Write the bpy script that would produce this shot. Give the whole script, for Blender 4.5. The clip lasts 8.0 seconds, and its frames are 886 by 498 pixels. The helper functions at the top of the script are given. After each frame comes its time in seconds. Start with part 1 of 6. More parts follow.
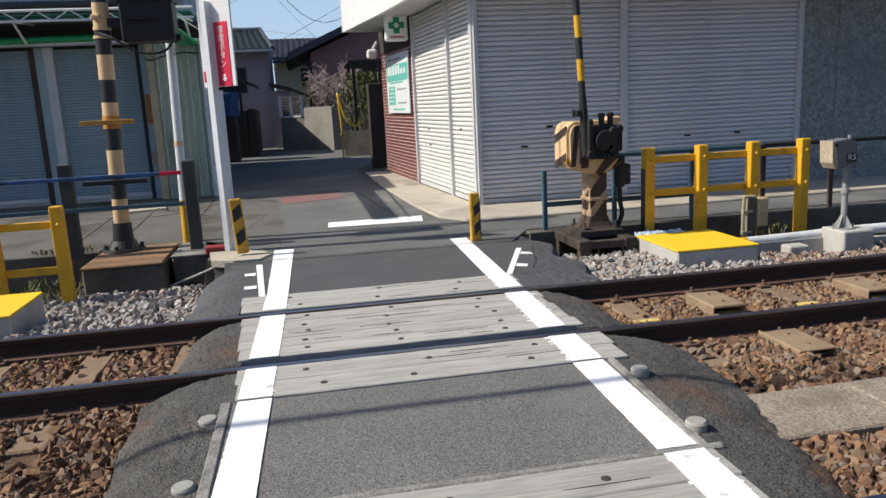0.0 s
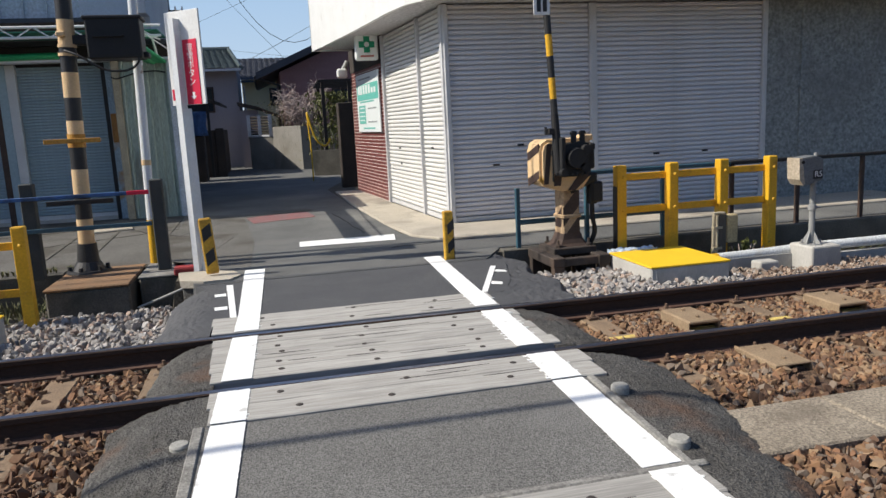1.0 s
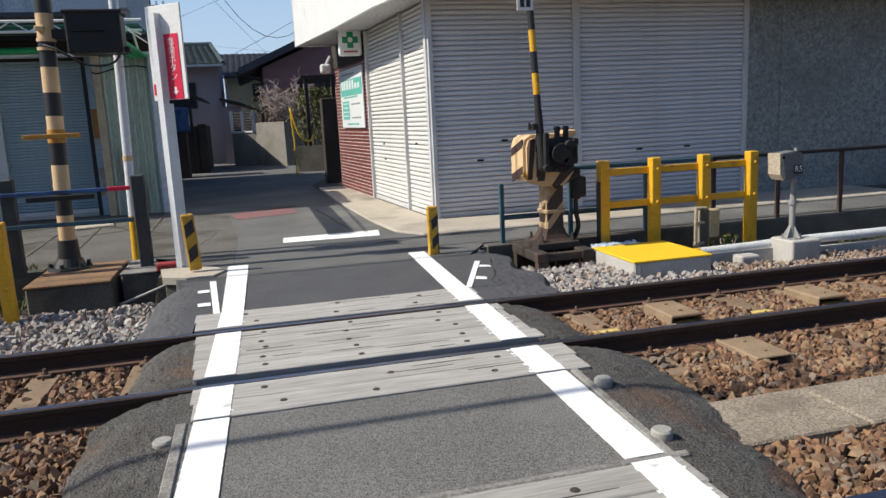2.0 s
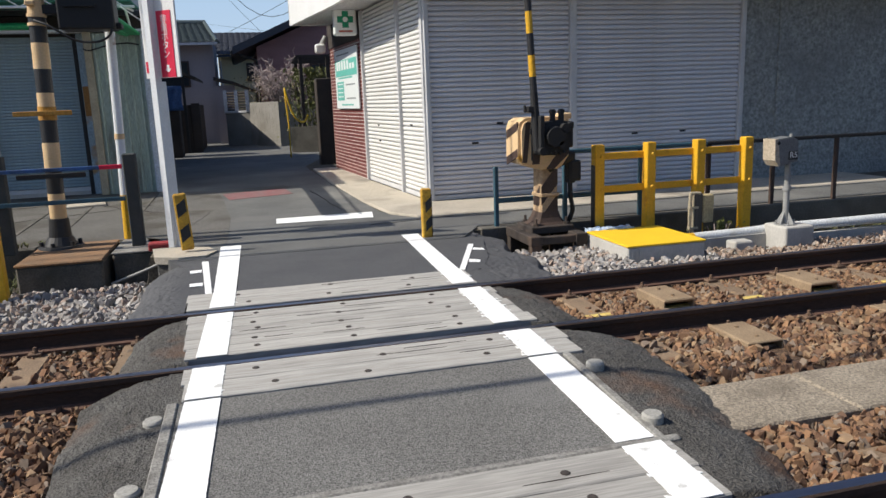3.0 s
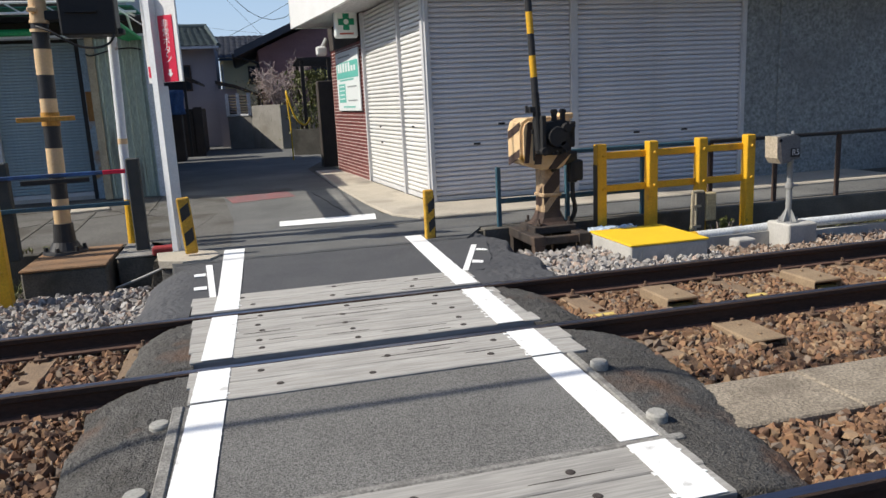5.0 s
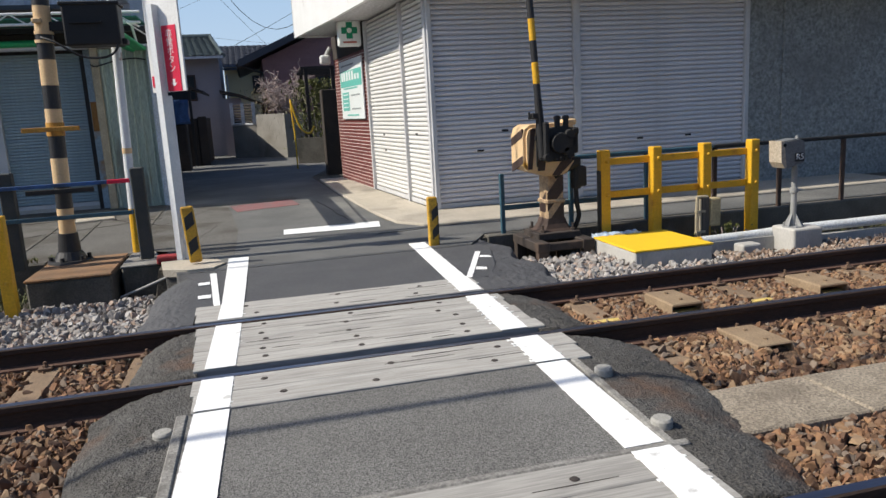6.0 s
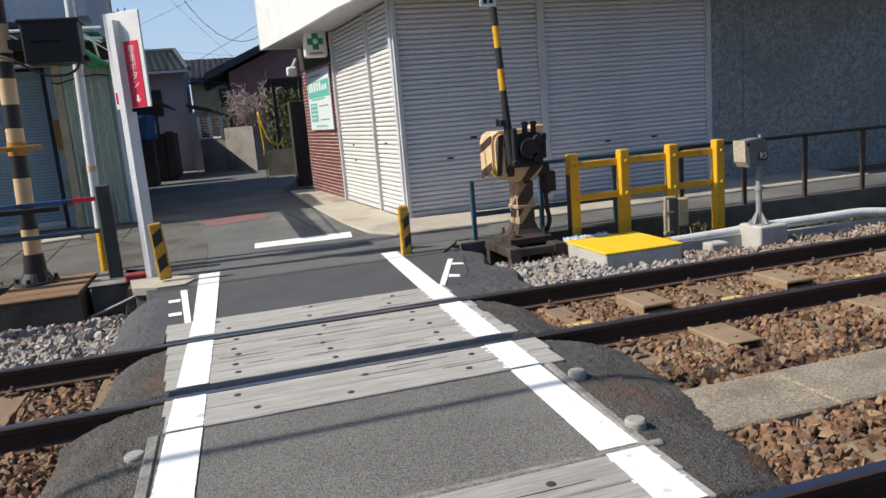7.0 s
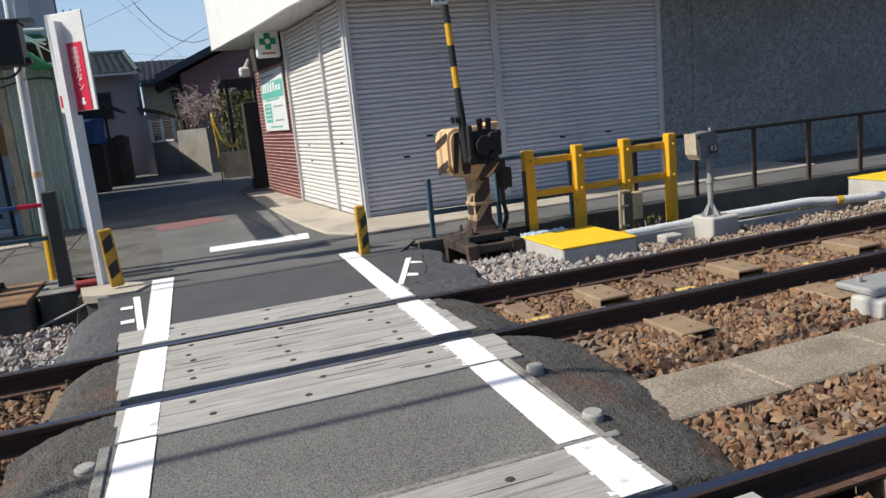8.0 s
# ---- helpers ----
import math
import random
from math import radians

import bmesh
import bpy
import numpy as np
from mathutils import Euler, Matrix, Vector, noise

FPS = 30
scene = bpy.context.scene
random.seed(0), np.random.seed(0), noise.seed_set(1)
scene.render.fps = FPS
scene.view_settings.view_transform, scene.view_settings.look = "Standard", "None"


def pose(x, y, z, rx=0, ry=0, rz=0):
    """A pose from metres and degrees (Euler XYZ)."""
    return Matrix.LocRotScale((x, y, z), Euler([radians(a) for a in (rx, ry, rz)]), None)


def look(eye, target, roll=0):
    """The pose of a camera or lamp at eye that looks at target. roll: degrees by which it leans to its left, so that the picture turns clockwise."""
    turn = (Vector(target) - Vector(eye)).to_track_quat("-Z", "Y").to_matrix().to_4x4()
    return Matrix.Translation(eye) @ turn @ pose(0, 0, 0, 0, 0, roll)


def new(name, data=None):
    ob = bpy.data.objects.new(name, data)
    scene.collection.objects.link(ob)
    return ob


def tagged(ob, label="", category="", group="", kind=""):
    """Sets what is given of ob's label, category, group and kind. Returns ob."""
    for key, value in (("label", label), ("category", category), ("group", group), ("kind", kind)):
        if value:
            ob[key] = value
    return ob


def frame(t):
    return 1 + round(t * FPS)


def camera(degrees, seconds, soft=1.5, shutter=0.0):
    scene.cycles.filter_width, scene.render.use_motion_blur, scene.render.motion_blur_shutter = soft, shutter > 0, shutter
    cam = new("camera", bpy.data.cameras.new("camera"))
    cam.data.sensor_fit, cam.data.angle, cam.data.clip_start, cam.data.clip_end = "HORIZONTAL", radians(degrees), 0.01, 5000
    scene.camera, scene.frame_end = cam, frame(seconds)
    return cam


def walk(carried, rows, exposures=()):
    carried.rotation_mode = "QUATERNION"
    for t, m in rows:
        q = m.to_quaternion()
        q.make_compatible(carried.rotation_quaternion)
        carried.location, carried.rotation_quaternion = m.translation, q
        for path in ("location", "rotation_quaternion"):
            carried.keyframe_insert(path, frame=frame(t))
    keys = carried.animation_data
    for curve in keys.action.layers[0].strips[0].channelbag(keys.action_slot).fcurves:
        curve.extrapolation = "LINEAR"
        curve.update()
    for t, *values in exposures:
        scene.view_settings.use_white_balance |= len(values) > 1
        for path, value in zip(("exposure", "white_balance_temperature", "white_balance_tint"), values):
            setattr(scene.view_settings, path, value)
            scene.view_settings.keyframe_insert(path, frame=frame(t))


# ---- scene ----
cam = camera(61.9, 8.0)
PATH = [
    (0, (0.192, -0.399, 1.473), (0.548, 1.53, 1.083), -2.8),
    (0.5, (0.157, -0.318, 1.455), (0.582, 1.608, 1.125), -2.0),
    (1, (0.159, -0.341, 1.457), (0.6, 1.58, 1.114), -2.8),
    (2.5, (0.161, -0.348, 1.443), (0.654, 1.555, 1.072), -2.4),
    (3, (0.168, -0.332, 1.442), (0.66, 1.564, 1.041), -2.1),
    (3.5, (0.168, -0.328, 1.441), (0.656, 1.569, 1.035), -2.5),
    (4, (0.166, -0.334, 1.439), (0.644, 1.566, 1.035), -2.4),
    (4.5, (0.165, -0.344, 1.449), (0.653, 1.553, 1.044), -2.6),
    (6, (0.178, -0.341, 1.44), (0.651, 1.565, 1.062), -3.2),
    (6.5, (0.196, -0.345, 1.446), (0.69, 1.557, 1.073), -3.7),
    (7, (0.197, -0.348, 1.448), (0.739, 1.542, 1.085), -4.7),
    (7.5, (0.21, -0.351, 1.448), (0.798, 1.525, 1.078), -5.2),
    (8, (0.23, -0.344, 1.44), (0.871, 1.513, 1.064), -5.6),
]
walk(cam, [(t, look(eye, target, roll)) for t, eye, target, roll in PATH])

# ---- world and sun ----
SUN = Vector((1.0, -0.06, 0)).normalized()          # the way that the light travels over the ground
ELEV = radians(44)
world = bpy.data.worlds.new("world")
scene.world = world
world.use_nodes = True
wn = world.node_tree
sky = wn.nodes.new("ShaderNodeTexSky")
sky.sky_type, sky.sun_disc, sky.sun_elevation = "NISHITA", False, ELEV
sky.sun_rotation = math.atan2(-SUN.x, -SUN.y)
sky.air_density, sky.dust_density, sky.ozone_density = 1.0, 2.2, 8.0
wn.links.new(sky.outputs[0], wn.nodes["Background"].inputs[0])
wn.nodes["Background"].inputs[1].default_value = 0.10
sun = new("sun", bpy.data.lights.new("sun", "SUN"))
sun.data.energy, sun.data.angle, sun.data.color = 5.0, radians(0.53), (1, 0.935, 0.825)
sun.matrix_world = look((0, 0, 30), Vector((0, 0, 30)) + SUN * math.cos(ELEV) - Vector((0, 0, math.sin(ELEV))))
scene.view_settings.exposure = 0.09


# ---- materials ----
def material(name, colour, rough=0.7, second=None, amount=0.5, scale=6.0, grain=60.0, bump=0.25, metal=0.0, stretch=(1, 1, 1),
             stain=None, stain_scale=1.5, stain_cut=(0.55, 0.7), spread=0.0, kinds=(), grain_amount=0.25, depth=0.01):
    """Two scales of variation, stains with a shape of their own, fine relief."""
    m = bpy.data.materials.new(name)
    m.use_nodes = True
    n, link = m.node_tree.nodes, m.node_tree.links.new
    bsdf = n["Principled BSDF"]
    bsdf.inputs["Roughness"].default_value, bsdf.inputs["Metallic"].default_value = rough, metal
    co = n.new("ShaderNodeTexCoord")
    mp = n.new("ShaderNodeMapping")
    mp.inputs["Scale"].default_value = stretch
    link(co.outputs["Object"], mp.inputs["Vector"])

    def cloud(s, detail=4):
        t = n.new("ShaderNodeTexNoise")
        t.inputs["Scale"].default_value, t.inputs["Detail"].default_value = s, detail
        link(mp.outputs[0], t.inputs["Vector"])
        return t.outputs["Fac"]

    def ramp(fac, a, b):
        r = n.new("ShaderNodeMapRange")
        r.inputs[1].default_value, r.inputs[2].default_value = a, b
        link(fac, r.inputs[0])
        return r.outputs[0]

    def blend(fac, a, b, kind="MIX"):
        x = n.new("ShaderNodeMix")
        x.data_type, x.blend_type = "RGBA", kind
        if isinstance(fac, float):
            x.inputs[0].default_value = fac
        else:
            link(fac, x.inputs[0])
        for k, v in ((6, a), (7, b)):
            if isinstance(v, tuple):
                x.inputs[k].default_value = (*v, 1)
            else:
                link(v, x.inputs[k])
        return x.outputs[2]

    second = second or tuple(c * 0.7 for c in colour)
    big = n.new("ShaderNodeMath")
    big.operation = "MULTIPLY"
    link(ramp(cloud(scale), 0.35, 0.7), big.inputs[0])
    big.inputs[1].default_value = amount
    col = blend(big.outputs[0], colour, second)
    fine = cloud(grain, 3)
    g = n.new("ShaderNodeMapRange")
    g.inputs[1].default_value, g.inputs[2].default_value = 0.3, 0.7
    g.inputs[3].default_value, g.inputs[4].default_value = 1 - grain_amount, 1 + grain_amount
    link(fine, g.inputs[0])
    col = blend(1.0, col, g.outputs[0], "MULTIPLY")
    if kinds:
        geo = n.new("ShaderNodeNewGeometry")
        pick = n.new("ShaderNodeValToRGB")
        pick.color_ramp.interpolation = "CONSTANT"
        while len(pick.color_ramp.elements) < len(kinds):
            pick.color_ramp.elements.new(1.0)
        for k, c in enumerate(kinds):
            pick.color_ramp.elements[k].position = k / len(kinds)
            pick.color_ramp.elements[k].color = (*c, 1)
        link(geo.outputs["Random Per Island"], pick.inputs[0])
        col = blend(0.75, col, pick.outputs[0])
    if spread:
        info = n.new("ShaderNodeObjectInfo")
        geo = n.new("ShaderNodeNewGeometry")
        add = n.new("ShaderNodeMath")
        add.operation = "ADD"
        link(info.outputs["Random"], add.inputs[0])
        link(geo.outputs["Random Per Island"], add.inputs[1])
        v = n.new("ShaderNodeMapRange")
        v.inputs[1].default_value, v.inputs[2].default_value = 0.3, 1.7
        v.inputs[3].default_value, v.inputs[4].default_value = 1 - spread, 1 + spread
        link(add.outputs[0], v.inputs[0])
        col = blend(1.0, col, v.outputs[0], "MULTIPLY")
    if stain:
        col = blend(ramp(cloud(stain_scale, 6), *stain_cut), col, stain)
    link(col, bsdf.inputs["Base Color"])
    if bump:
        b = n.new("ShaderNodeBump")
        b.inputs["Strength"].default_value, b.inputs["Distance"].default_value = bump, depth
        link(fine, b.inputs["Height"])
        link(b.outputs[0], bsdf.inputs["Normal"])
    return m


ASPHALT = material("asphalt", (0.158, 0.153, 0.142), 0.9, (0.117, 0.112, 0.104), 0.8, 1.6, 125, 0.7, grain_amount=0.65, stain=(0.21, 0.205, 0.195), stain_scale=0.8)
ASPHALT_DARK = material("fresh asphalt", (0.065, 0.066, 0.071), 0.85, (0.09, 0.09, 0.093), 0.7, 2.0, 160, 0.5, grain_amount=0.4)
ASPHALT_SHOULDER = material("shoulder asphalt", (0.105, 0.100, 0.092), 0.95, (0.062, 0.057, 0.050), 0.9, 3.0, 90, 1.0, grain_amount=0.7, stain=(0.125, 0.07, 0.043), stain_scale=1.6, stain_cut=(0.58, 0.72), depth=0.02)
LANE = material("lane asphalt", (0.135, 0.135, 0.129), 0.9, (0.085, 0.086, 0.083), 0.9, 1.3, 80, 0.5, grain_amount=0.5, stain=(0.19, 0.185, 0.17), stain_scale=0.5)
YARD = material("yard concrete", (0.125, 0.118, 0.105), 0.9, (0.08, 0.076, 0.068), 0.8, 1.1, 60, 0.4, grain_amount=0.45, stain=(0.06, 0.052, 0.04), stain_scale=1.3, stain_cut=(0.5, 0.66))
APRON = material("apron concrete", (0.46, 0.41, 0.33), 0.9, (0.34, 0.30, 0.24), 0.7, 1.4, 80, 0.3, stain=(0.25, 0.22, 0.18), stain_scale=1.1)
CONCRETE = material("concrete", (0.48, 0.46, 0.42), 0.9, (0.38, 0.36, 0.325), 0.8, 4, 70, 0.2, grain_amount=0.1, stretch=(1, 1, 0.4), stain=(0.33, 0.31, 0.28), stain_scale=2.5, stain_cut=(0.58, 0.78))
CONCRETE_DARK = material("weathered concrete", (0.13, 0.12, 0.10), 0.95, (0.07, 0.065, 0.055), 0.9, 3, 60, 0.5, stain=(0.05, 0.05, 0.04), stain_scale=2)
TROUGH = material("trough concrete", (0.30, 0.252, 0.19), 0.95, (0.22, 0.182, 0.135), 0.95, 5, 75, 0.8, grain_amount=0.45, depth=0.012, stain=(0.15, 0.12, 0.09), stain_scale=3.5, stain_cut=(0.58, 0.8))
EDGING = material("worn edging", (0.27, 0.26, 0.235), 0.95, (0.17, 0.16, 0.145), 0.9, 7, 80, 0.6, grain_amount=0.3, stain=(0.12, 0.11, 0.10), stain_scale=6)
STUD = material("stud concrete", (0.34, 0.33, 0.30), 0.9, (0.26, 0.25, 0.22), 0.8, 20, 90, 0.3, grain_amount=0.15)
RUSTY_TOP = material("rust stained concrete", (0.25, 0.14, 0.07), 0.95, (0.15, 0.10, 0.06), 0.9, 4, 60, 0.4)
EARTH = material("earth", (0.10, 0.085, 0.065), 1.0, (0.06, 0.055, 0.04), 0.9, 1.2, 40, 0.8, grain_amount=0.5)
WOOD = material("weathered timber", (0.37, 0.355, 0.325), 0.9, (0.29, 0.275, 0.25), 0.9, 3, 40, 0.4, stretch=(0.12, 2.2, 1), spread=0.12, grain_amount=0.22, stain=(0.25, 0.235, 0.21), stain_scale=5, stain_cut=(0.62, 0.75))
KNOT = material("bolt hole", (0.05, 0.04, 0.035), 0.9)
WHITE_LINE = material("road paint", (0.86, 0.86, 0.84), 0.7, (0.76, 0.75, 0.72), 0.5, 6, 120, 0.3, stain=(0.55, 0.54, 0.51), stain_scale=9, stain_cut=(0.66, 0.74), grain_amount=0.06)
RED_LINE = material("faded red paint", (0.24, 0.085, 0.085), 0.9, (0.16, 0.11, 0.11), 1.0, 5, 90, 0.3, stain=(0.2, 0.16, 0.15), stain_scale=7)
RAIL_SIDE = material("rusted rail", (0.052, 0.029, 0.019), 0.9, (0.026, 0.016, 0.012), 0.8, 5, 90, 0.5, stretch=(0.3, 1, 1))
RAIL_FOOT = material("sunlit rail foot", (0.12, 0.062, 0.042), 0.9, (0.07, 0.04, 0.028), 0.9, 6, 80, 0.3, stretch=(0.4, 1, 1))
RAIL_TOP = material("polished rail", (0.27, 0.28, 0.34), 0.4, (0.20, 0.21, 0.26), 0.5, 4, 200, 0.05, metal=1.0, stretch=(0.05, 1, 1), grain_amount=0.1)
SLEEPER = material("sleeper", (0.25, 0.175, 0.11), 0.95, (0.16, 0.11, 0.07), 0.9, 5, 70, 0.5, stain=(0.13, 0.09, 0.06), stain_scale=4, spread=0.15)
CLIP = material("rusty fastening", (0.16, 0.10, 0.065), 0.85, (0.09, 0.055, 0.035), 0.8, 12, 100, 0.5)
PLATE = material("dusty cover plate", (0.30, 0.215, 0.13), 0.85, (0.22, 0.15, 0.09), 0.8, 6, 80, 0.3)
CREAM_LINE = material("yellow edge paint", (0.70, 0.52, 0.13), 0.8, (0.45, 0.33, 0.14), 0.9, 14, 80, 0.1)
STONE_BROWN = material("brown ballast", (0.19, 0.118, 0.072), 0.95, (0.095, 0.054, 0.034), 0.9, 3, 50, 0.5, spread=0.25, kinds=((0.25, 0.150, 0.080), (0.16, 0.087, 0.047), (0.095, 0.052, 0.032), (0.31, 0.21, 0.122), (0.20, 0.100, 0.052), (0.19, 0.152, 0.116), (0.13, 0.072, 0.043), (0.24, 0.132, 0.066)), grain_amount=0.25)
STONE_GREY = material("grey ballast", (0.42, 0.39, 0.345), 0.95, (0.30, 0.275, 0.24), 0.8, 3, 50, 0.5, spread=0.3, kinds=((0.40, 0.375, 0.35), (0.27, 0.25, 0.235), (0.35, 0.32, 0.295), (0.48, 0.455, 0.43), (0.32, 0.285, 0.26), (0.32, 0.225, 0.175), (0.21, 0.195, 0.185)), grain_amount=0.25)
YELLOW = material("yellow paint", (0.72, 0.40, 0.018), 0.5, (0.62, 0.33, 0.015), 0.8, 5, 50, 0.15, grain_amount=0.12, stain=(0.42, 0.19, 0.02), stain_scale=5, stain_cut=(0.62, 0.74))
YELLOW_LID = material("bright yellow lid", (0.85, 0.55, 0.02), 0.6, (0.80, 0.49, 0.02), 0.6, 3, 60, 0.1, grain_amount=0.06)
BLACK = material("black paint", (0.018, 0.018, 0.02), 0.5, (0.03, 0.028, 0.026), 0.6, 8, 60, 0.1)
CREAM = material("faded yellow paint", (0.68, 0.48, 0.27), 0.6, (0.62, 0.42, 0.21), 0.6, 6, 60, 0.05, grain_amount=0.08, stain=(0.40, 0.22, 0.04), stain_scale=5, stain_cut=(0.63, 0.72))
STRIPE = material("brown black stripe", (0.055, 0.032, 0.025), 0.6, (0.03, 0.02, 0.018), 0.7, 8, 60, 0.2)
DARK_STEEL = material("dark steel", (0.012, 0.012, 0.013), 0.7, (0.02, 0.018, 0.016), 0.7, 9, 80, 0.2)
BROWN_STEEL = material("brown steel", (0.075, 0.046, 0.034), 0.8, (0.04, 0.027, 0.021), 0.8, 7, 80, 0.3)
TEAL = material("teal paint", (0.035, 0.10, 0.14), 0.5, (0.03, 0.075, 0.10), 0.7, 7, 80, 0.15, stain=(0.06, 0.04, 0.03), stain_scale=6, stain_cut=(0.66, 0.74))
BLUE = material("blue paint", (0.035, 0.11, 0.30), 0.5, (0.02, 0.045, 0.10), 0.9, 7, 60, 0.15, stain=(0.015, 0.02, 0.03), stain_scale=3, stain_cut=(0.55, 0.68))
RED = material("red panel", (0.72, 0.015, 0.06), 0.4, (0.52, 0.012, 0.045), 0.6, 4, 60, 0.03, grain_amount=0.06)
WHITE = material("white paint", (0.80, 0.80, 0.78), 0.45, (0.72, 0.72, 0.69), 0.6, 3, 50, 0.06, grain_amount=0.06, stain=(0.52, 0.49, 0.44), stain_scale=3, stain_cut=(0.66, 0.8))
WHITE_POST = material("galvanised white", (0.72, 0.74, 0.75), 0.45, (0.64, 0.66, 0.68), 0.7, 5, 50, 0.05, grain_amount=0.06, stain=(0.28, 0.17, 0.11), stain_scale=4, stain_cut=(0.68, 0.74))
GREY_METAL = material("grey cast metal", (0.30, 0.30, 0.29), 0.6, (0.24, 0.24, 0.23), 0.7, 5, 70, 0.1, grain_amount=0.08)
PIPE = material("white trough", (0.66, 0.67, 0.66), 0.5, (0.56, 0.57, 0.55), 0.7, 4, 60, 0.06, stain=(0.50, 0.47, 0.41), stain_scale=4, stain_cut=(0.64, 0.8))
SHUTTER = material("shutter steel", (0.68, 0.67, 0.69), 0.5, (0.61, 0.60, 0.62), 0.8, 1.5, 30, 0.03, grain_amount=0.05, spread=0.03, stain=(0.40, 0.38, 0.36), stain_scale=1.2, stain_cut=(0.64, 0.8), stretch=(1, 1, 2))
SHUTTER_SIDE = material("cream shutter steel", (0.74, 0.73, 0.70), 0.45, (0.68, 0.67, 0.64), 0.7, 1.5, 30, 0.03, grain_amount=0.05, spread=0.02)
SHUTTER_BLUE = material("old shutter steel", (0.33, 0.425, 0.47), 0.5, (0.26, 0.345, 0.39), 0.8, 1.2, 30, 0.04, grain_amount=0.08, stain=(0.18, 0.16, 0.15), stain_scale=1.0, stain_cut=(0.62, 0.8))
JAMB = material("shutter guide", (0.60, 0.60, 0.60), 0.45, None, 0.4, 3, 40, 0.03, grain_amount=0.05)
STUCCO = material("roughcast", (0.30, 0.315, 0.305), 0.95, (0.22, 0.235, 0.228), 0.9, 8, 22, 1.0, grain_amount=0.35, stain=(0.20, 0.205, 0.20), stain_scale=0.9, stain_cut=(0.5, 0.75), depth=0.03)
BRICK = material("brown tile", (0.17, 0.05, 0.042), 0.45, (0.12, 0.034, 0.03), 0.8, 5, 60, 0.1, spread=0.2)
MORTAR = material("mortar", (0.66, 0.58, 0.54), 0.9)
GREEN = material("green sign", (0.01, 0.26, 0.13), 0.4, None, 0.2)
TEAL_PRINT = material("teal print", (0.13, 0.47, 0.40), 0.5, None, 0.2)
PRINT_GREY = material("grey print", (0.30, 0.33, 0.33), 0.6)
PAPER = material("poster", (0.78, 0.82, 0.81), 0.35, (0.72, 0.76, 0.75), 0.5, 2, 40, 0.02, grain_amount=0.04)
ACRYLIC = material("acrylic panel", (0.80, 0.82, 0.78), 0.35, (0.74, 0.75, 0.70), 0.5, 3, 40, 0.02, grain_amount=0.04)
CORRUGATED = material("green grey sheet", (0.40, 0.47, 0.40), 0.6, (0.30, 0.355, 0.30), 0.8, 1.5, 30, 0.1, stretch=(3, 3, 0.4), stain=(0.15, 0.13, 0.10), stain_scale=1.5, stain_cut=(0.6, 0.75))
BLUE_SHEET = material("peeling blue sheet", (0.32, 0.42, 0.50), 0.7, (0.24, 0.30, 0.34), 0.9, 4, 40, 0.2, stain=(0.36, 0.22, 0.10), stain_scale=2, stain_cut=(0.58, 0.66))
BEIGE = material("beige steel", (0.42, 0.36, 0.25), 0.6, None, 0.7)
GREEN_AWN = material("green awning", (0.02, 0.36, 0.13), 0.5, (0.02, 0.26, 0.10), 0.6, 3, 40, 0.05)
WALL_LILAC = material("lilac render", (0.34, 0.31, 0.325), 0.9, (0.28, 0.255, 0.265), 0.8, 0.6, 20, 0.1, grain_amount=0.06, stain=(0.31, 0.28, 0.295), stain_scale=0.5)
WALL_OCHRE = material("ochre render", (0.66, 0.56, 0.33), 0.9, (0.56, 0.47, 0.28), 0.7, 0.6, 20, 0.1, grain_amount=0.06)
WALL_MAROON = material("maroon boards", (0.30, 0.17, 0.17), 0.8, (0.23, 0.125, 0.125), 0.8, 1.0, 20, 0.2, stretch=(1, 1, 4))
WALL_WHITE = material("pale render", (0.60, 0.60, 0.61), 0.9, (0.52, 0.52, 0.53), 0.7, 0.5, 20, 0.2)
ROOF_TILE = material("glazed roof tile", (0.075, 0.095, 0.095), 0.4, (0.055, 0.07, 0.07), 0.8, 4, 40, 0.1, spread=0.2)
ROOF_DARK = material("dark roof", (0.045, 0.05, 0.065), 0.55, (0.035, 0.037, 0.045), 0.7, 3, 40, 0.1)
BLOCK = material("block wall", (0.27, 0.255, 0.225), 0.95, (0.20, 0.185, 0.16), 0.9, 2, 50, 0.5, stain=(0.16, 0.14, 0.11), stain_scale=1.2, stain_cut=(0.55, 0.75))
DARK_WOOD = material("dark boards", (0.05, 0.038, 0.03), 0.8, (0.03, 0.024, 0.02), 0.7, 3, 40, 0.3)
GLASS_DARK = material("window glass", (0.03, 0.035, 0.04), 0.08, None, 0.3, bump=0)
TARP = material("blue tarpaulin", (0.04, 0.10, 0.24), 0.8, (0.025, 0.06, 0.15), 0.8, 4, 20, 0.4)
BARK = material("grey bark", (0.42, 0.34, 0.31), 0.95, (0.30, 0.24, 0.22), 0.8, 12, 90, 0.5)
LEAF = material("leaf", (0.15, 0.16, 0.035), 0.6, (0.09, 0.10, 0.025), 0.8, 3, 30, 0.1, spread=0.4)
WEED = material("weed", (0.12, 0.14, 0.05), 0.8, (0.17, 0.14, 0.07), 0.8, 3, 30, 0.1, spread=0.4)
TUBE = material("yellow tube", (0.80, 0.50, 0.03), 0.5, None, 0.3)
CABLE = material("cable", (0.015, 0.015, 0.016), 0.6)
POLE_GREY = material("utility pole", (0.12, 0.15, 0.20), 0.8)
HOLE = material("dark hole", (0.01, 0.01, 0.01), 0.9)


